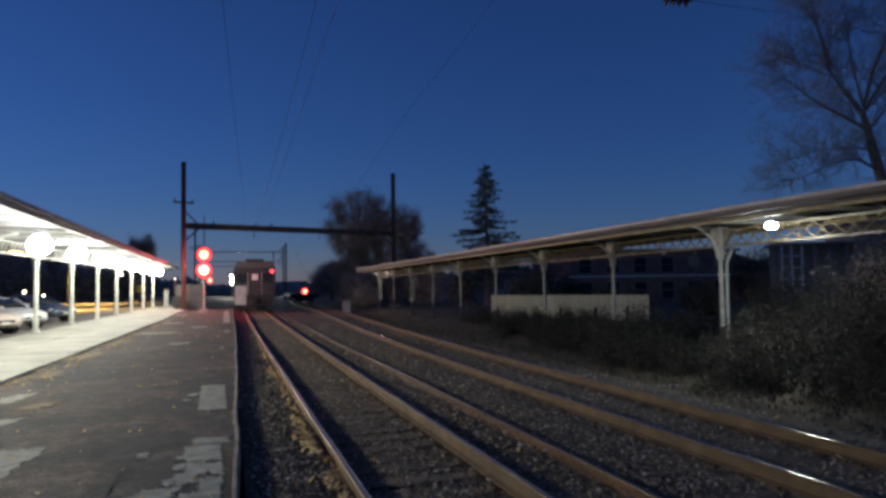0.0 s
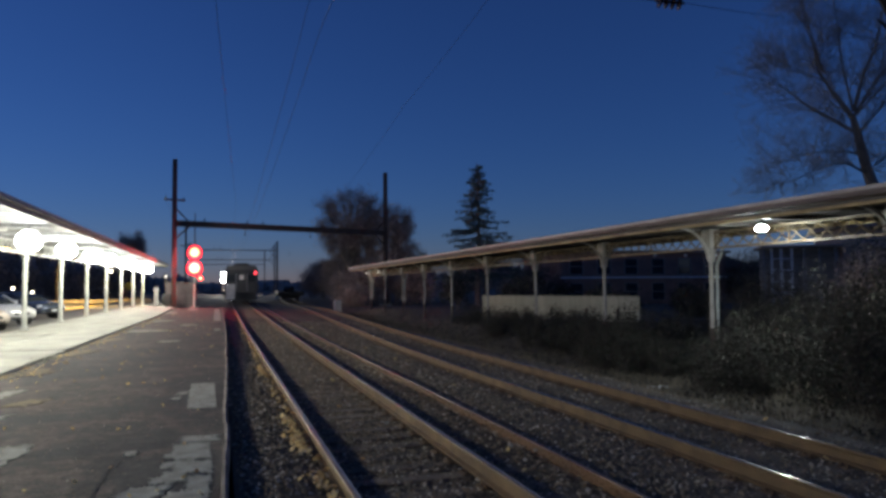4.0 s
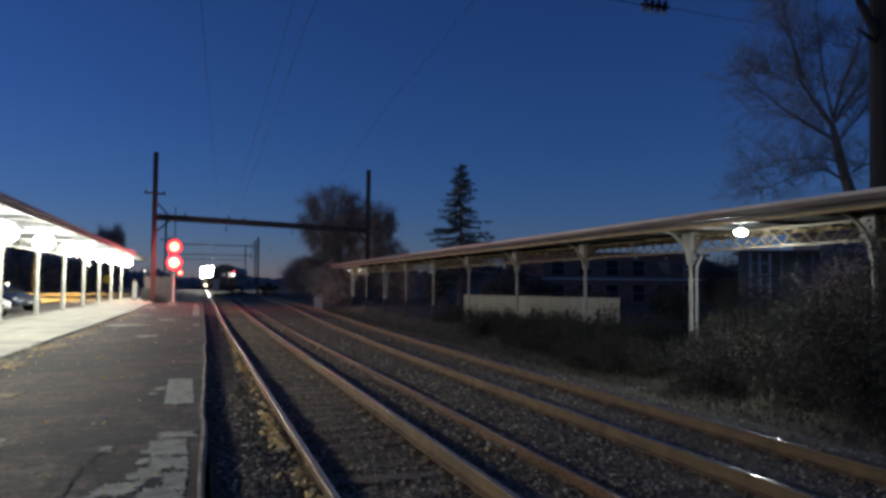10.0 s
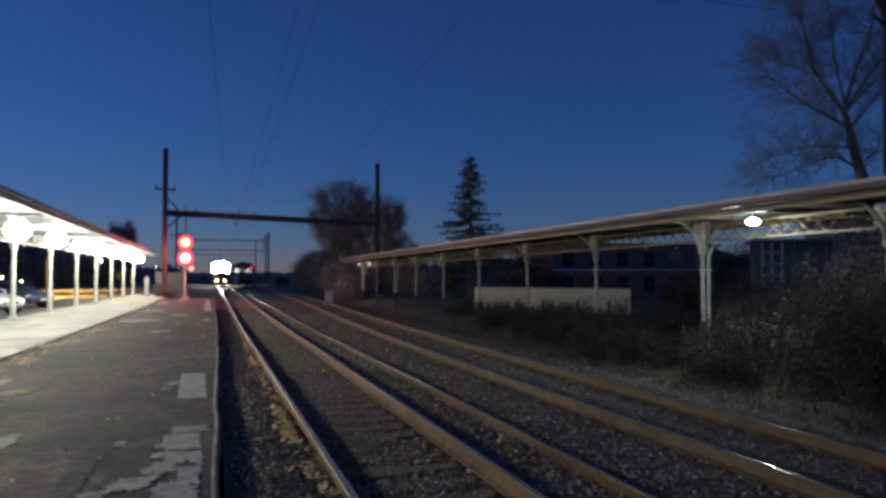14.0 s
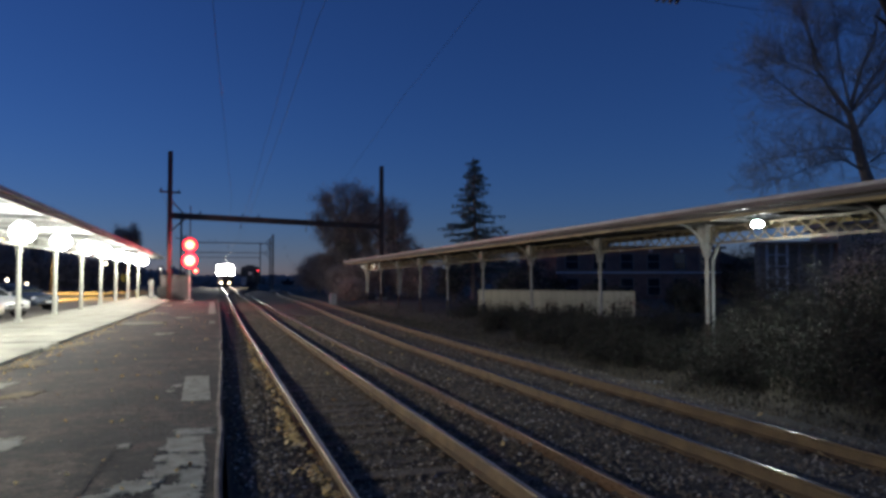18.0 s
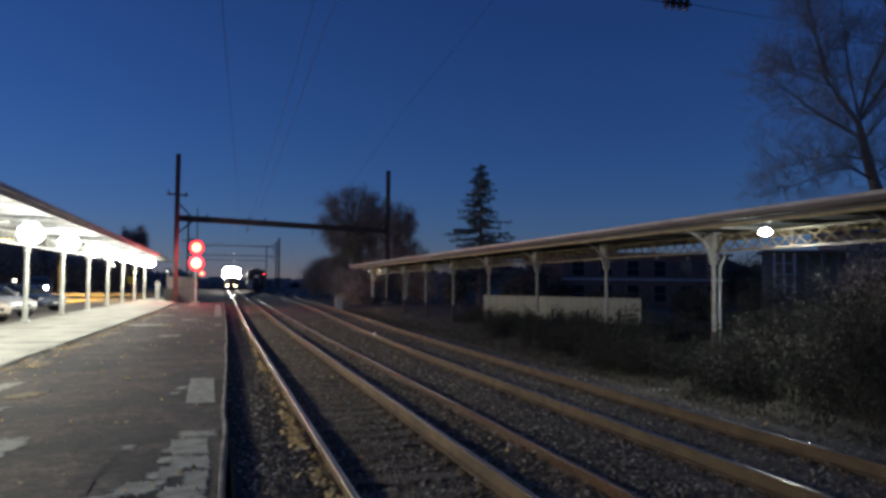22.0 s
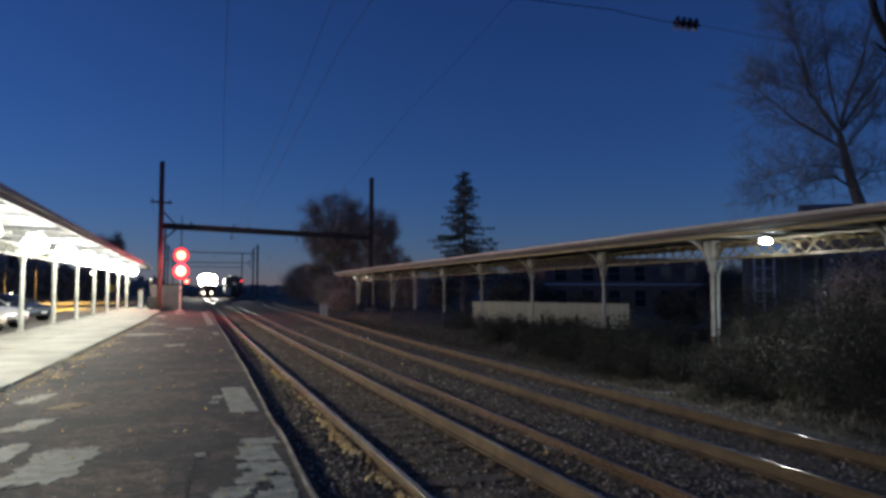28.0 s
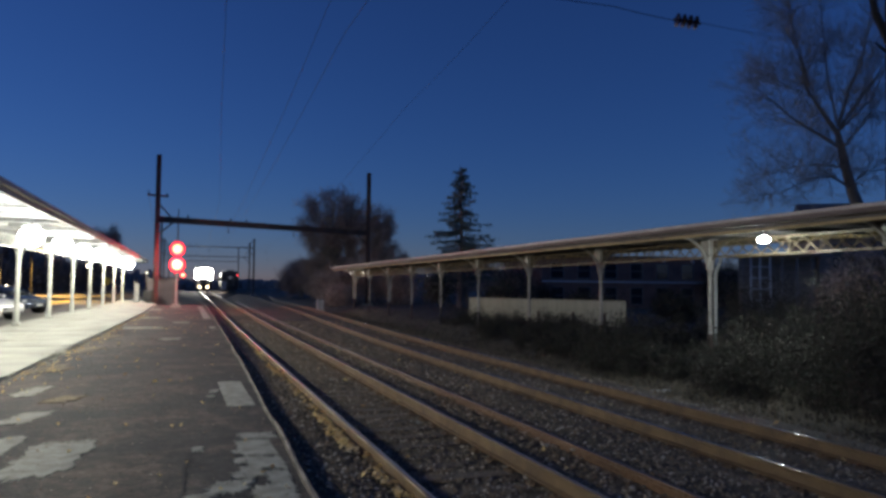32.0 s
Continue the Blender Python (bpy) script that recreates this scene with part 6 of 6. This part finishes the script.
def build_plants():
    spruce(21.2, 57.5, -0.4, 12.4, 3)
    tall_bare_tree()
    tk = empty("tree", pose(13.68, 11.2, -0.3), "dark thick tree trunk beside the canopy", "tree")
    bm = tube(bmesh.new(), [(0.0, 0, -0.3), (0.0, 0, 3), (0.04, 0, 6), (0.06, 0.05, 9), (0.2, 0.1, 13)], [0.38, 0.32, 0.29, 0.24, 0.13], 12)
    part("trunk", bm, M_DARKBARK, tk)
    tw, bm2, tips = bmesh.new(), bmesh.new(), []
    rnd = random.Random(77)
    tube(bm2, [(-0.15, 0, 7.3), (-0.38, 0, 7.62), (-0.68, 0, 8.05), (-0.8, 0.1, 9.2), (-1.3, 0.2, 11.2)], [0.12, 0.09, 0.08, 0.06, 0.03], 7)
    tube(bm2, [(-0.2, 0, 7.18), (-0.58, -0.1, 7.22), (-0.95, -0.2, 7.3)], [0.05, 0.04, 0.015], 6)
    for p, d in (((-0.8, 0.1, 9.4), (-0.4, 0.2, 1)), ((0.2, 0.1, 11), (0.5, 0.2, 1)), ((0.1, 0.1, 8.2), (0.8, 0.3, 0.8))):
        grow(bm2, tw, Vector(p), Vector(d).normalized(), 2.6, 0.06, 2, rnd, 0.5, 0.05, 6, tips, 0.004)
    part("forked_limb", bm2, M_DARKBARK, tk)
    part("crown", tw, M_TWIG, tk)["kind"] = "stuff"
    crown_tree(13.2, 74, -0.4, 5.0, 4.0, 3.5, 8.5, 31, "rounded bare tree with clinging reddish leaves beyond the gantry", limbs=140, leafy=5)
    crown_tree(17.6, 72, -0.4, 3.6, 2.2, 3.6, 7.0, 35, "narrower bare tree with clinging reddish leaves beyond the gantry", limbs=95, r=0.2, leafy=5)
    for i, (x, y, rx, cz, rz) in enumerate([(12.6, 90, 2.4, 2.6, 2.9), (13.2, 77.5, 2.6, 3.0, 3.3), (16.6, 77, 3.0, 3.4, 3.5), (19.8, 74, 2.4, 2.8, 3.2)]):
        crown_tree(x, y, -0.5, 1.0, rx, rz, cz, 600 + i, "dense reddish scrub tree beside the far track", limbs=60, r=0.12, leafy=10)
    for i, (x, y, rx, cz, rz) in enumerate([(17.2, 13.4, 1.2, 1.3, 1.5), (18.4, 15.6, 1.4, 1.5, 1.6), (20.0, 17.4, 1.5, 1.6, 1.7), (21.6, 18.6, 1.5, 1.7, 1.8), (23.6, 19.4, 1.5, 1.6, 1.8), (22.4, 16.6, 1.5, 1.5, 1.6), (25.0, 21.5, 1.6, 1.7, 1.8)]):
        crown_tree(x, y, -0.45, 0.5, rx, rz, cz, 700 + i, "tangled brown winter shrub behind the canopy", limbs=36, r=0.06, leafy=6)
    bare_tree(13.4, 96, -0.4, 5.6, 0.2, 41, "low dark scrubby tree beside the far track", depth=3, spread=0.65, twig=M_TWIGRED, leafy=14, trunk_frac=0.12, minr=0.02)
    bare_tree(13.0, 66, -0.4, 4.8, 0.18, 43, "low dark scrubby tree beside the far track", depth=3, spread=0.65, twig=M_TWIGRED, leafy=14, trunk_frac=0.12, minr=0.02)
    for i, (x, y, h) in enumerate([(12.0, 70, 3.6), (13.4, 82, 6.0), (15.4, 66, 5.0), (14.2, 99, 5.8), (15.0, 82, 7.5), (17.5, 64, 4.2), (11.6, 62, 2.2)]):
        bare_tree(x, y, -0.5, h, 0.12, 500 + i, "dense dark scrub beside the far track", depth=3, spread=0.6, twig=M_TWIGRED, leafy=18, trunk_frac=0.1, minr=0.015)
    crown_tree(-11.1, 105, -0.2, 4.0, 2.1, 2.2, 7.3, 51, "dark rounded tree beyond the car park", limbs=70, r=0.25)
    bare_tree(26, 68, -0.4, 6.5, 0.22, 53, "low bare tree behind the canopy", depth=3, spread=0.62, leafy=8, trunk_frac=0.2, minr=0.02)
    bare_tree(32, 84, -0.4, 7.5, 0.22, 57, "low bare tree behind the canopy", depth=3, spread=0.62, leafy=8, trunk_frac=0.2, minr=0.02)
    for i, (x, y, h) in enumerate([(22, 36, 1.2), (25, 33, 1.2), (28, 38, 1.3), (24, 42, 1.4), (31, 42, 1.5), (20, 46, 2.4), (23, 50, 4.0), (26, 52.5, 2.2), (44, 52, 4.8), (48, 56, 5.2), (41, 46, 3.6), (52, 60, 5.5), (36, 40, 2.2), (17.5, 52, 3.4), (56, 54, 5.5), (47, 48, 4.2)]):
        bare_tree(x, y, ground_z(x, y), h, 0.09, 400 + i, "dark low shrub behind the canopy", depth=3, spread=0.6, leafy=10, leafmat=M_BUSHLEAF, trunk_frac=0.1, minr=0.01)
    rows = [(9.9, 16.4, 0.7, 1.0, 0.85), (10.0, 15.1, 0.6, 0.7, 0.95), (10.4, 17.9, 0.8, 0.9, 1.5), (11.0, 17.2, 0.8, 1.0, 1.45), (9.9, 12.2, 0.6, 0.7, 0.9), (11.0, 13.4, 0.8, 0.5, 1.3), (10.6, 11.4, 0.9, 1.1, 1.3),
            (11.6, 10.2, 1.2, 1.4, 1.6), (12.4, 12.6, 1.1, 1.2, 1.5), (10.3, 9.0, 0.9, 1.2, 1.25), (11.0, 7.4, 1.0, 1.3, 1.7), (12.8, 9.0, 1.3, 1.4, 2.1),
            (13.8, 14.0, 1.3, 1.4, 1.7), (14.8, 16.8, 1.4, 1.5, 1.8), (13.0, 6.4, 1.3, 1.4, 2.3), (15.2, 11.4, 1.3, 1.4, 2.4), (9.6, 6.6, 0.8, 1.1, 0.9), (12.4, 18.2, 1.0, 1.2, 0.9),
            (12.6, 29.5, 1.2, 1.4, 0.8), (12.2, 33.0, 1.2, 1.5, 0.8), (14.5, 28.0, 1.3, 1.3, 0.8), (12.8, 21.4, 1.0, 1.4, 0.6), (13.2, 25.0, 1.0, 1.5, 0.6), (10.9, 22.8, 0.9, 1.2, 0.95), (10.6, 20.4, 0.8, 1.0, 0.9), (10.8, 26.5, 0.8, 1.3, 0.8), (16.5, 14.6, 1.2, 1.3, 2.6), (16.8, 18.5, 1.3, 1.3, 2.2), (18.5, 20.5, 1.3, 1.3, 2.4), (10.3, 8.6, 0.5, 0.5, 2.9), (10.75, 9.15, 0.45, 0.5, 2.9), (10.2, 7.6, 0.7, 0.8, 2.1), (11.7, 10.7, 0.8, 0.8, 2.3), (12.9, 11.4, 1.0, 0.9, 2.5), (11.6, 9.0, 0.8, 0.7, 2.7), (14.2, 19.6, 1.1, 1.3, 1.4)]
    for i, (x, y, rx, ry, h) in enumerate(rows):
        bush(x, y, ground_z(x, y), rx, ry, h, 100 + i, leafy=4)
    # tufts of dry grass along the bank and at the foot of the platform wall
    g = random.Random(61)
    v, f = [], []
    for _ in range(9000):
        y = 5 + 48 * g.random() ** 1.3
        x = 8.1 + abs(g.gauss(0, 1.5))
        z = ground_z(x, y)
        h, a = g.uniform(0.06, 0.24), g.uniform(0, math.tau)
        e = Vector((math.cos(a), math.sin(a), 0)) * 0.008
        lx, ly = g.gauss(0, 0.07), g.gauss(0, 0.07)
        k = len(v)
        v += [(x - e.x, y - e.y, z - 0.02), (x + e.x, y + e.y, z - 0.02), (x + lx, y + ly, z + h)]
        f.append((k, k + 1, k + 2))
    rnd = random.Random(62)
    spots = []
    for _ in range(2600):
        y = 6 + 50 * rnd.random() ** 1.2
        x = 8.3 + abs(rnd.gauss(0, 2.4))
        spots.append(Vector((x, y, ground_z(x, y) + rnd.uniform(0.0, 0.12))))
    wv, wf = leaf_cloud(spots, 4, 0.06, 0.045, rnd)
    tagged(mesh_part("low_weeds", wv, wf, M_BUSHLEAF), "low dull weeds and dead leaves along the trackside", "weeds", kind="stuff")
    tagged(mesh_part("dry_grass", v, f, M_GRASS), "tufts of dry grass along the trackside bank", "grass", kind="stuff")


# ---- buildings and fence ----
def build_fence():
    fn = empty("board_fence", pose(18.55, 29.0, -0.25), "pale wooden board fence behind the canopy", "fence")
    d = Vector((13.2 - 18.55, 40.0 - 29.0, 0))
    n = 67
    for i in range(n):
        u = i / 82
        p = d * u
        ob = boxpart("fence_board", (-0.072, -0.012, 0.0, 0.072, 0.012, 1.22), M_FENCE, fn, 0.004)
        ob.location = (p.x, p.y, -0.03 * u + 0.012 * math.sin(i * 2.3))
        ob.rotation_euler = (0, 0, math.atan2(d.y, d.x))
    for z in (0.3, 1.0):
        part("fence_rail", box(bmesh.new(), 0, -0.06, z, d.length * 67 / 82, -0.02, z + 0.09, m=Matrix.Rotation(math.atan2(d.y, d.x), 4, "Z")), M_FENCE, fn)


def build_bollards():
    bol = empty("bollard", pose(16.06, 32.98, -0.4), "short dark post standing before the fence", "bollard", "posts before the fence")
    part("post", tube(bmesh.new(), [(0, 0, -0.1), (0, 0, 0.72), (0, 0, 0.76)], [0.075, 0.07, 0.045], 8), M_STEEL, bol)
    for x, y in ((16.99, 31.06), (17.75, 29.49)):
        copy_thing(bol, pose(x, y, -0.36))


def window(parent, x, z, w, h):
    wd = boxpart("window", (x - w / 2, -0.03, z, x + w / 2, -0.002, z + h), M_DARKGLASS, parent)
    for q in ((x - w / 2 - 0.07, z - 0.07, x - w / 2, z + h + 0.07), (x + w / 2, z - 0.07, x + w / 2 + 0.07, z + h + 0.07), (x - w / 2, z + h, x + w / 2, z + h + 0.07), (x - w / 2, z - 0.07, x + w / 2, z)):
        boxpart("window_frame", (q[0], -0.06, q[1], q[2], -0.001, q[3]), M_FRAMEDULL, wd)
    boxpart("glazing_bar", (x - w / 2, -0.045, z + h / 2 - 0.03, x + w / 2, -0.031, z + h / 2 + 0.03), M_FRAMEDULL, wd)
    return wd


def build_buildings():
    b = empty("brick_building", pose(27.5, 54.5, -0.4, 0, 0, -6), "long dark brick building with a pale string course", "building")
    boxpart("wall", (0, 0.0, -0.3, 15.5, 10, 4.5), M_BRICKWALL, b, 0.02)
    boxpart("roof", (-0.3, -0.3, 4.502, 15.8, 10.3, 4.72), M_ROOF, b, 0.03)
    boxpart("string_course", (-0.05, -0.14, 2.34, 15.55, -0.004, 2.48), M_TRIM, b, 0.01, "pale stone string course")
    for i in range(6):
        window(b, 1.4 + i * 2.5, 0.5, 1.1, 1.4)
        window(b, 1.4 + i * 2.5, 2.7, 1.1, 1.3)
    boxpart("wing_wall", (15.52, 0.6, -0.3, 18.9, 9, 3.1), M_BRICKWALL, b, 0.02)
    bm = bmesh.new()
    vs = [bm.verts.new(p) for p in ((15.52, 0.3, 3.102), (19.2, 0.3, 3.102), (19.2, 9.3, 3.102), (15.52, 9.3, 3.102), (15.52, 0.3, 4.35), (15.52, 9.3, 4.35))]
    for q in ((0, 1, 4), (3, 5, 2), (1, 2, 5, 4), (0, 4, 5, 3), (3, 2, 1, 0)):
        bm.faces.new([vs[i] for i in q])
    bmesh.ops.recalc_face_normals(bm, faces=bm.faces[:])
    part("wing_roof", bm, M_ROOF, b)
    for i in range(4):
        boxpart("wall_lamp", (5.6 + i * 2.9, -0.24, 4.2, 5.82 + i * 2.9, -0.004, 4.4), M_TRIM, b, 0.02)
    h = empty("house", pose(33.4, 31.5, -0.4, 0, 0, -35), "dark house with pale window frames behind the brush", "house")
    boxpart("wall", (0, 0, -0.3, 9.5, 8, 5.0), M_HOUSE, h, 0.02)
    bm = bmesh.new()
    vs = [bm.verts.new(p) for p in ((-0.4, -0.4, 5.0), (9.9, -0.4, 5.0), (9.9, 8.4, 5.0), (-0.4, 8.4, 5.0), (-0.4, 4, 7.4), (9.9, 4, 7.4))]
    for q in ((0, 1, 5, 4), (2, 3, 4, 5), (0, 4, 3), (1, 2, 5), (3, 2, 1, 0)):
        bm.faces.new([vs[i] for i in q])
    bmesh.ops.recalc_face_normals(bm, faces=bm.faces[:])
    part("roof", bm, M_ROOF, h)
    for i in range(4):
        window(h, 1.3 + i * 2.2, 0.8, 1.2, 1.7)
        window(h, 1.3 + i * 2.2, 3.2, 1.2, 1.4)
    porch = boxpart("porch_roof", (-4.3, -0.5, 3.9, -0.02, 3.0, 4.05), M_ROOF, h, 0.02)
    for x in (-4.1, -2.0, -1.2, -0.4):
        boxpart("porch_post", (x - 0.06, -0.35, -0.3, x + 0.06, -0.21, 3.898), M_FRAMEDULL, porch, 0.01)
    for x in (-3.7, -3.2, -2.65):
        boxpart("window_post", (x - 0.06, -0.34, -0.3, x + 0.06, -0.22, 3.898), M_PALEPOST, porch, 0.01, "pale window post")
    for z in (1.3, 1.95, 2.6, 3.25):
        boxpart("window_rail", (-3.64, -0.31, z, -2.71, -0.25, z + 0.08), M_PALEPOST, porch, 0.01, "pale window rail")
    boxpart("porch_wall", (-4.28, 0.4, -0.3, -0.02, 0.55, 3.898), M_HOUSE, porch)
    # distance: dark tree line all round
    g = random.Random(70)
    v, f = [], []
    for i in range(6000):
        a = g.uniform(-1.2, 1.2)
        R = g.uniform(210, 330)
        x, y = R * math.sin(a), R * math.cos(a)
        if -9 < x < 38 and y > 0:
            hh = g.uniform(0.4, 2.6)
        else:
            hh = g.uniform(2.0, 6.0) + 2.2 * noise.noise(Vector((a * 9, 0, 0))) + 1.2 * noise.noise(Vector((a * 31, 2, 0)))
        hh = max(hh, 0.6) + 10 * smoothstep(-0.13, -0.2, a)
        w = g.uniform(0.5, 1.7)
        k = len(v)
        for j in range(6):
            q = j * math.tau / 6
            u = g.uniform(0.75, 1.1)
            v.append((x + w * math.cos(q) * u, y + w * math.sin(q) * u, -0.5))
            v.append((x + w * 0.95 * math.cos(q) * u, y + w * 0.95 * math.sin(q) * u, hh * g.uniform(0.6, 0.95)))
        v.append((x + g.uniform(-.3, .3), y, hh * g.uniform(0.95, 1.05)))
        for j in range(6):
            n2 = (j + 1) % 6
            f.append((k + 2 * j, k + 2 * n2, k + 2 * n2 + 1, k + 2 * j + 1))
            f.append((k + 2 * j + 1, k + 2 * n2 + 1, k + 12))
    tagged(mesh_part("backdrop_woods", v, f, M_BROWNLEAF), "dark line of distant woods and roofs", "woods", kind="stuff")


def build_lot_woods():
    """Bare, tangled woods closing the car park."""
    g = random.Random(83)
    spots = []
    for _ in range(5200):
        x = g.uniform(-62, -11)
        top = 3.8 + 5.5 * smoothstep(-25, -34, x) + 1.6 * noise.noise(Vector((x * 0.22, 1, 0))) + noise.noise(Vector((x * 0.8, 5, 0)))
        spots.append(Vector((x, g.uniform(104, 122), top * g.random() ** 0.8)))
    v, f = leaf_cloud(spots, 6, 0.6, 0.32, g)
    tagged(mesh_part("lot_woods", v, f, M_LOTLEAF), "tangled brown winter woods behind the car park", "woods", kind="stuff")


def build_small():
    sg = empty("round_sign", pose(-8.1, 75, 0.04), "round yellow sign on a steel post", "sign")
    part("post", tube(bmesh.new(), [(0, 0.03, -0.1), (0, 0.03, 2.1)], 0.03, 8), M_STEEL, sg)
    part("plate", lathe(bmesh.new(), [(0.4, -0.01), (0.4, 0.01)], pose(0, 0, 1.55) @ Matrix.Rotation(radians(90), 4, "X"), 24), M_YELLOW, sg)
    ub = empty("utility_pedestal", pose(-4.5, 59, 0), "brown utility pedestal beside the walk", "pedestal")
    boxpart("case", (-0.16, -0.16, 0.1, 0.16, 0.16, 1.5), M_FASCIADARK, ub, 0.02)
    boxpart("cap", (-0.19, -0.19, 1.502, 0.19, 0.19, 1.58), M_STEEL, ub, 0.02)
    lit = boxpart("litter_sheet", (8.5, 13.0, -0.585, 8.95, 13.14, -0.55), M_TRIM, None, 0.01)
    tagged(lit, "white piece of litter in the grass", "litter")
    p = empty("path_lamp", pose(37.6, 115, -0.4), "small bright lamp on a distant post", "lamp")
    part("post", tube(bmesh.new(), [(0, 0, -0.2), (0, 0, 3.4)], 0.05, 8), M_STEEL, p)
    part("lens", lathe(bmesh.new(), [(0.03, 0), (0.16, 0.05), (0.16, 0.22), (0.03, 0.3)], pose(0, 0, 3.38), 10), M_DIMLAMP, p)


build_ground()
build_platform()
build_tracks()
build_ballast()
build_leaves()
build_right_canopy()
build_left_canopy()
build_canopy_lamps()
build_overhead()
build_signal()
TRAIN, WAGON, BEACON = build_trains()
BOXCAR = box_car()
BOXCAR_AHEAD = copy_thing(BOXCAR, pose(0, 0, 0))
CRUISER = build_cars()
build_lot_lamps()
build_plants()
build_fence()
build_bollards()
build_buildings()
build_lot_woods()
build_small()


def motions():
    rows = [(0, 57, 2.02), (2, 65.5, 2.12), (3, 69.5, 2.2), (5.5, 79, 2.35), (6.5, 84.5, 2.5), (8, 93, 2.85), (9.5, 101, 3.35), (11.2, 109.5, 4.1), (13, 117, 5.0), (16, 124, 5.9), (20, 129, 6.3), (24, 132, 6.5), (32, 136, 6.7)]
    out = []
    for t, y, x in rows:
        turn = -math.degrees(math.atan2(crossover_x(y + 26) - x, 26))
        out.append((t, pose(x, y, RAIL1, 0, 0, turn)))
    walk(TRAIN, out)
    walk(WAGON, [(t, pose(track2_x(y), y, RAIL2, 0, 0, -math.degrees(math.atan2(track2_x(y + 12) - track2_x(y), 12)))) for t, y in ((0, 73), (3.1, 78), (6.1, 86), (7.6, 92), (9.2, 100), (10.7, 109), (14, 131), (20, 172), (32, 258))])
    for car, ahead in ((BOXCAR, 0.0), (BOXCAR_AHEAD, 16.2)):
        walk(car, [(t, pose(x - 0.32 * ahead, y + 0.947 * ahead, -0.9, 0, 0, 18.7)) for t, x, y in ((0, 30.9, 300), (2, 29.9, 304), (6, 26.4, 315), (12, 20, 335), (20, 9.5, 366), (32, -8, 418))])
    # the car that drives up through the lot, faces the station for a moment and turns off
    walk(CRUISER, [(t, pose(x, y, 0.046, 0, 0, a)) for t, x, y, a in ((0, -48, 96, -12), (15, -46, 96, -12), (18, -33, 94, -16), (19.4, -22.5, 90.5, -30), (20, -18.6, 86.5, -58), (20.7, -16.9, 80, -74), (21.3, -15.4, 74.5, -76), (22.0, -15.2, 71.5, -80), (22.4, -15.6, 70, -125), (22.8, -16.8, 69.2, -165), (23.4, -19.4, 69.6, -203), (24.5, -28, 74, -205), (27, -42, 80, -205), (32, -60, 88, -205))])
    # the beacon's turning stands in for a flash every 1.53 s; at the end it stays turned away
    rows = [(i * 1.533 / 8, pose(0, 0.1, 1.3, 0, 0, 45 * i - 6)) for i in range(53)]
    rows += [(32, rows[-1][1])]
    walk(BEACON, rows)


motions()
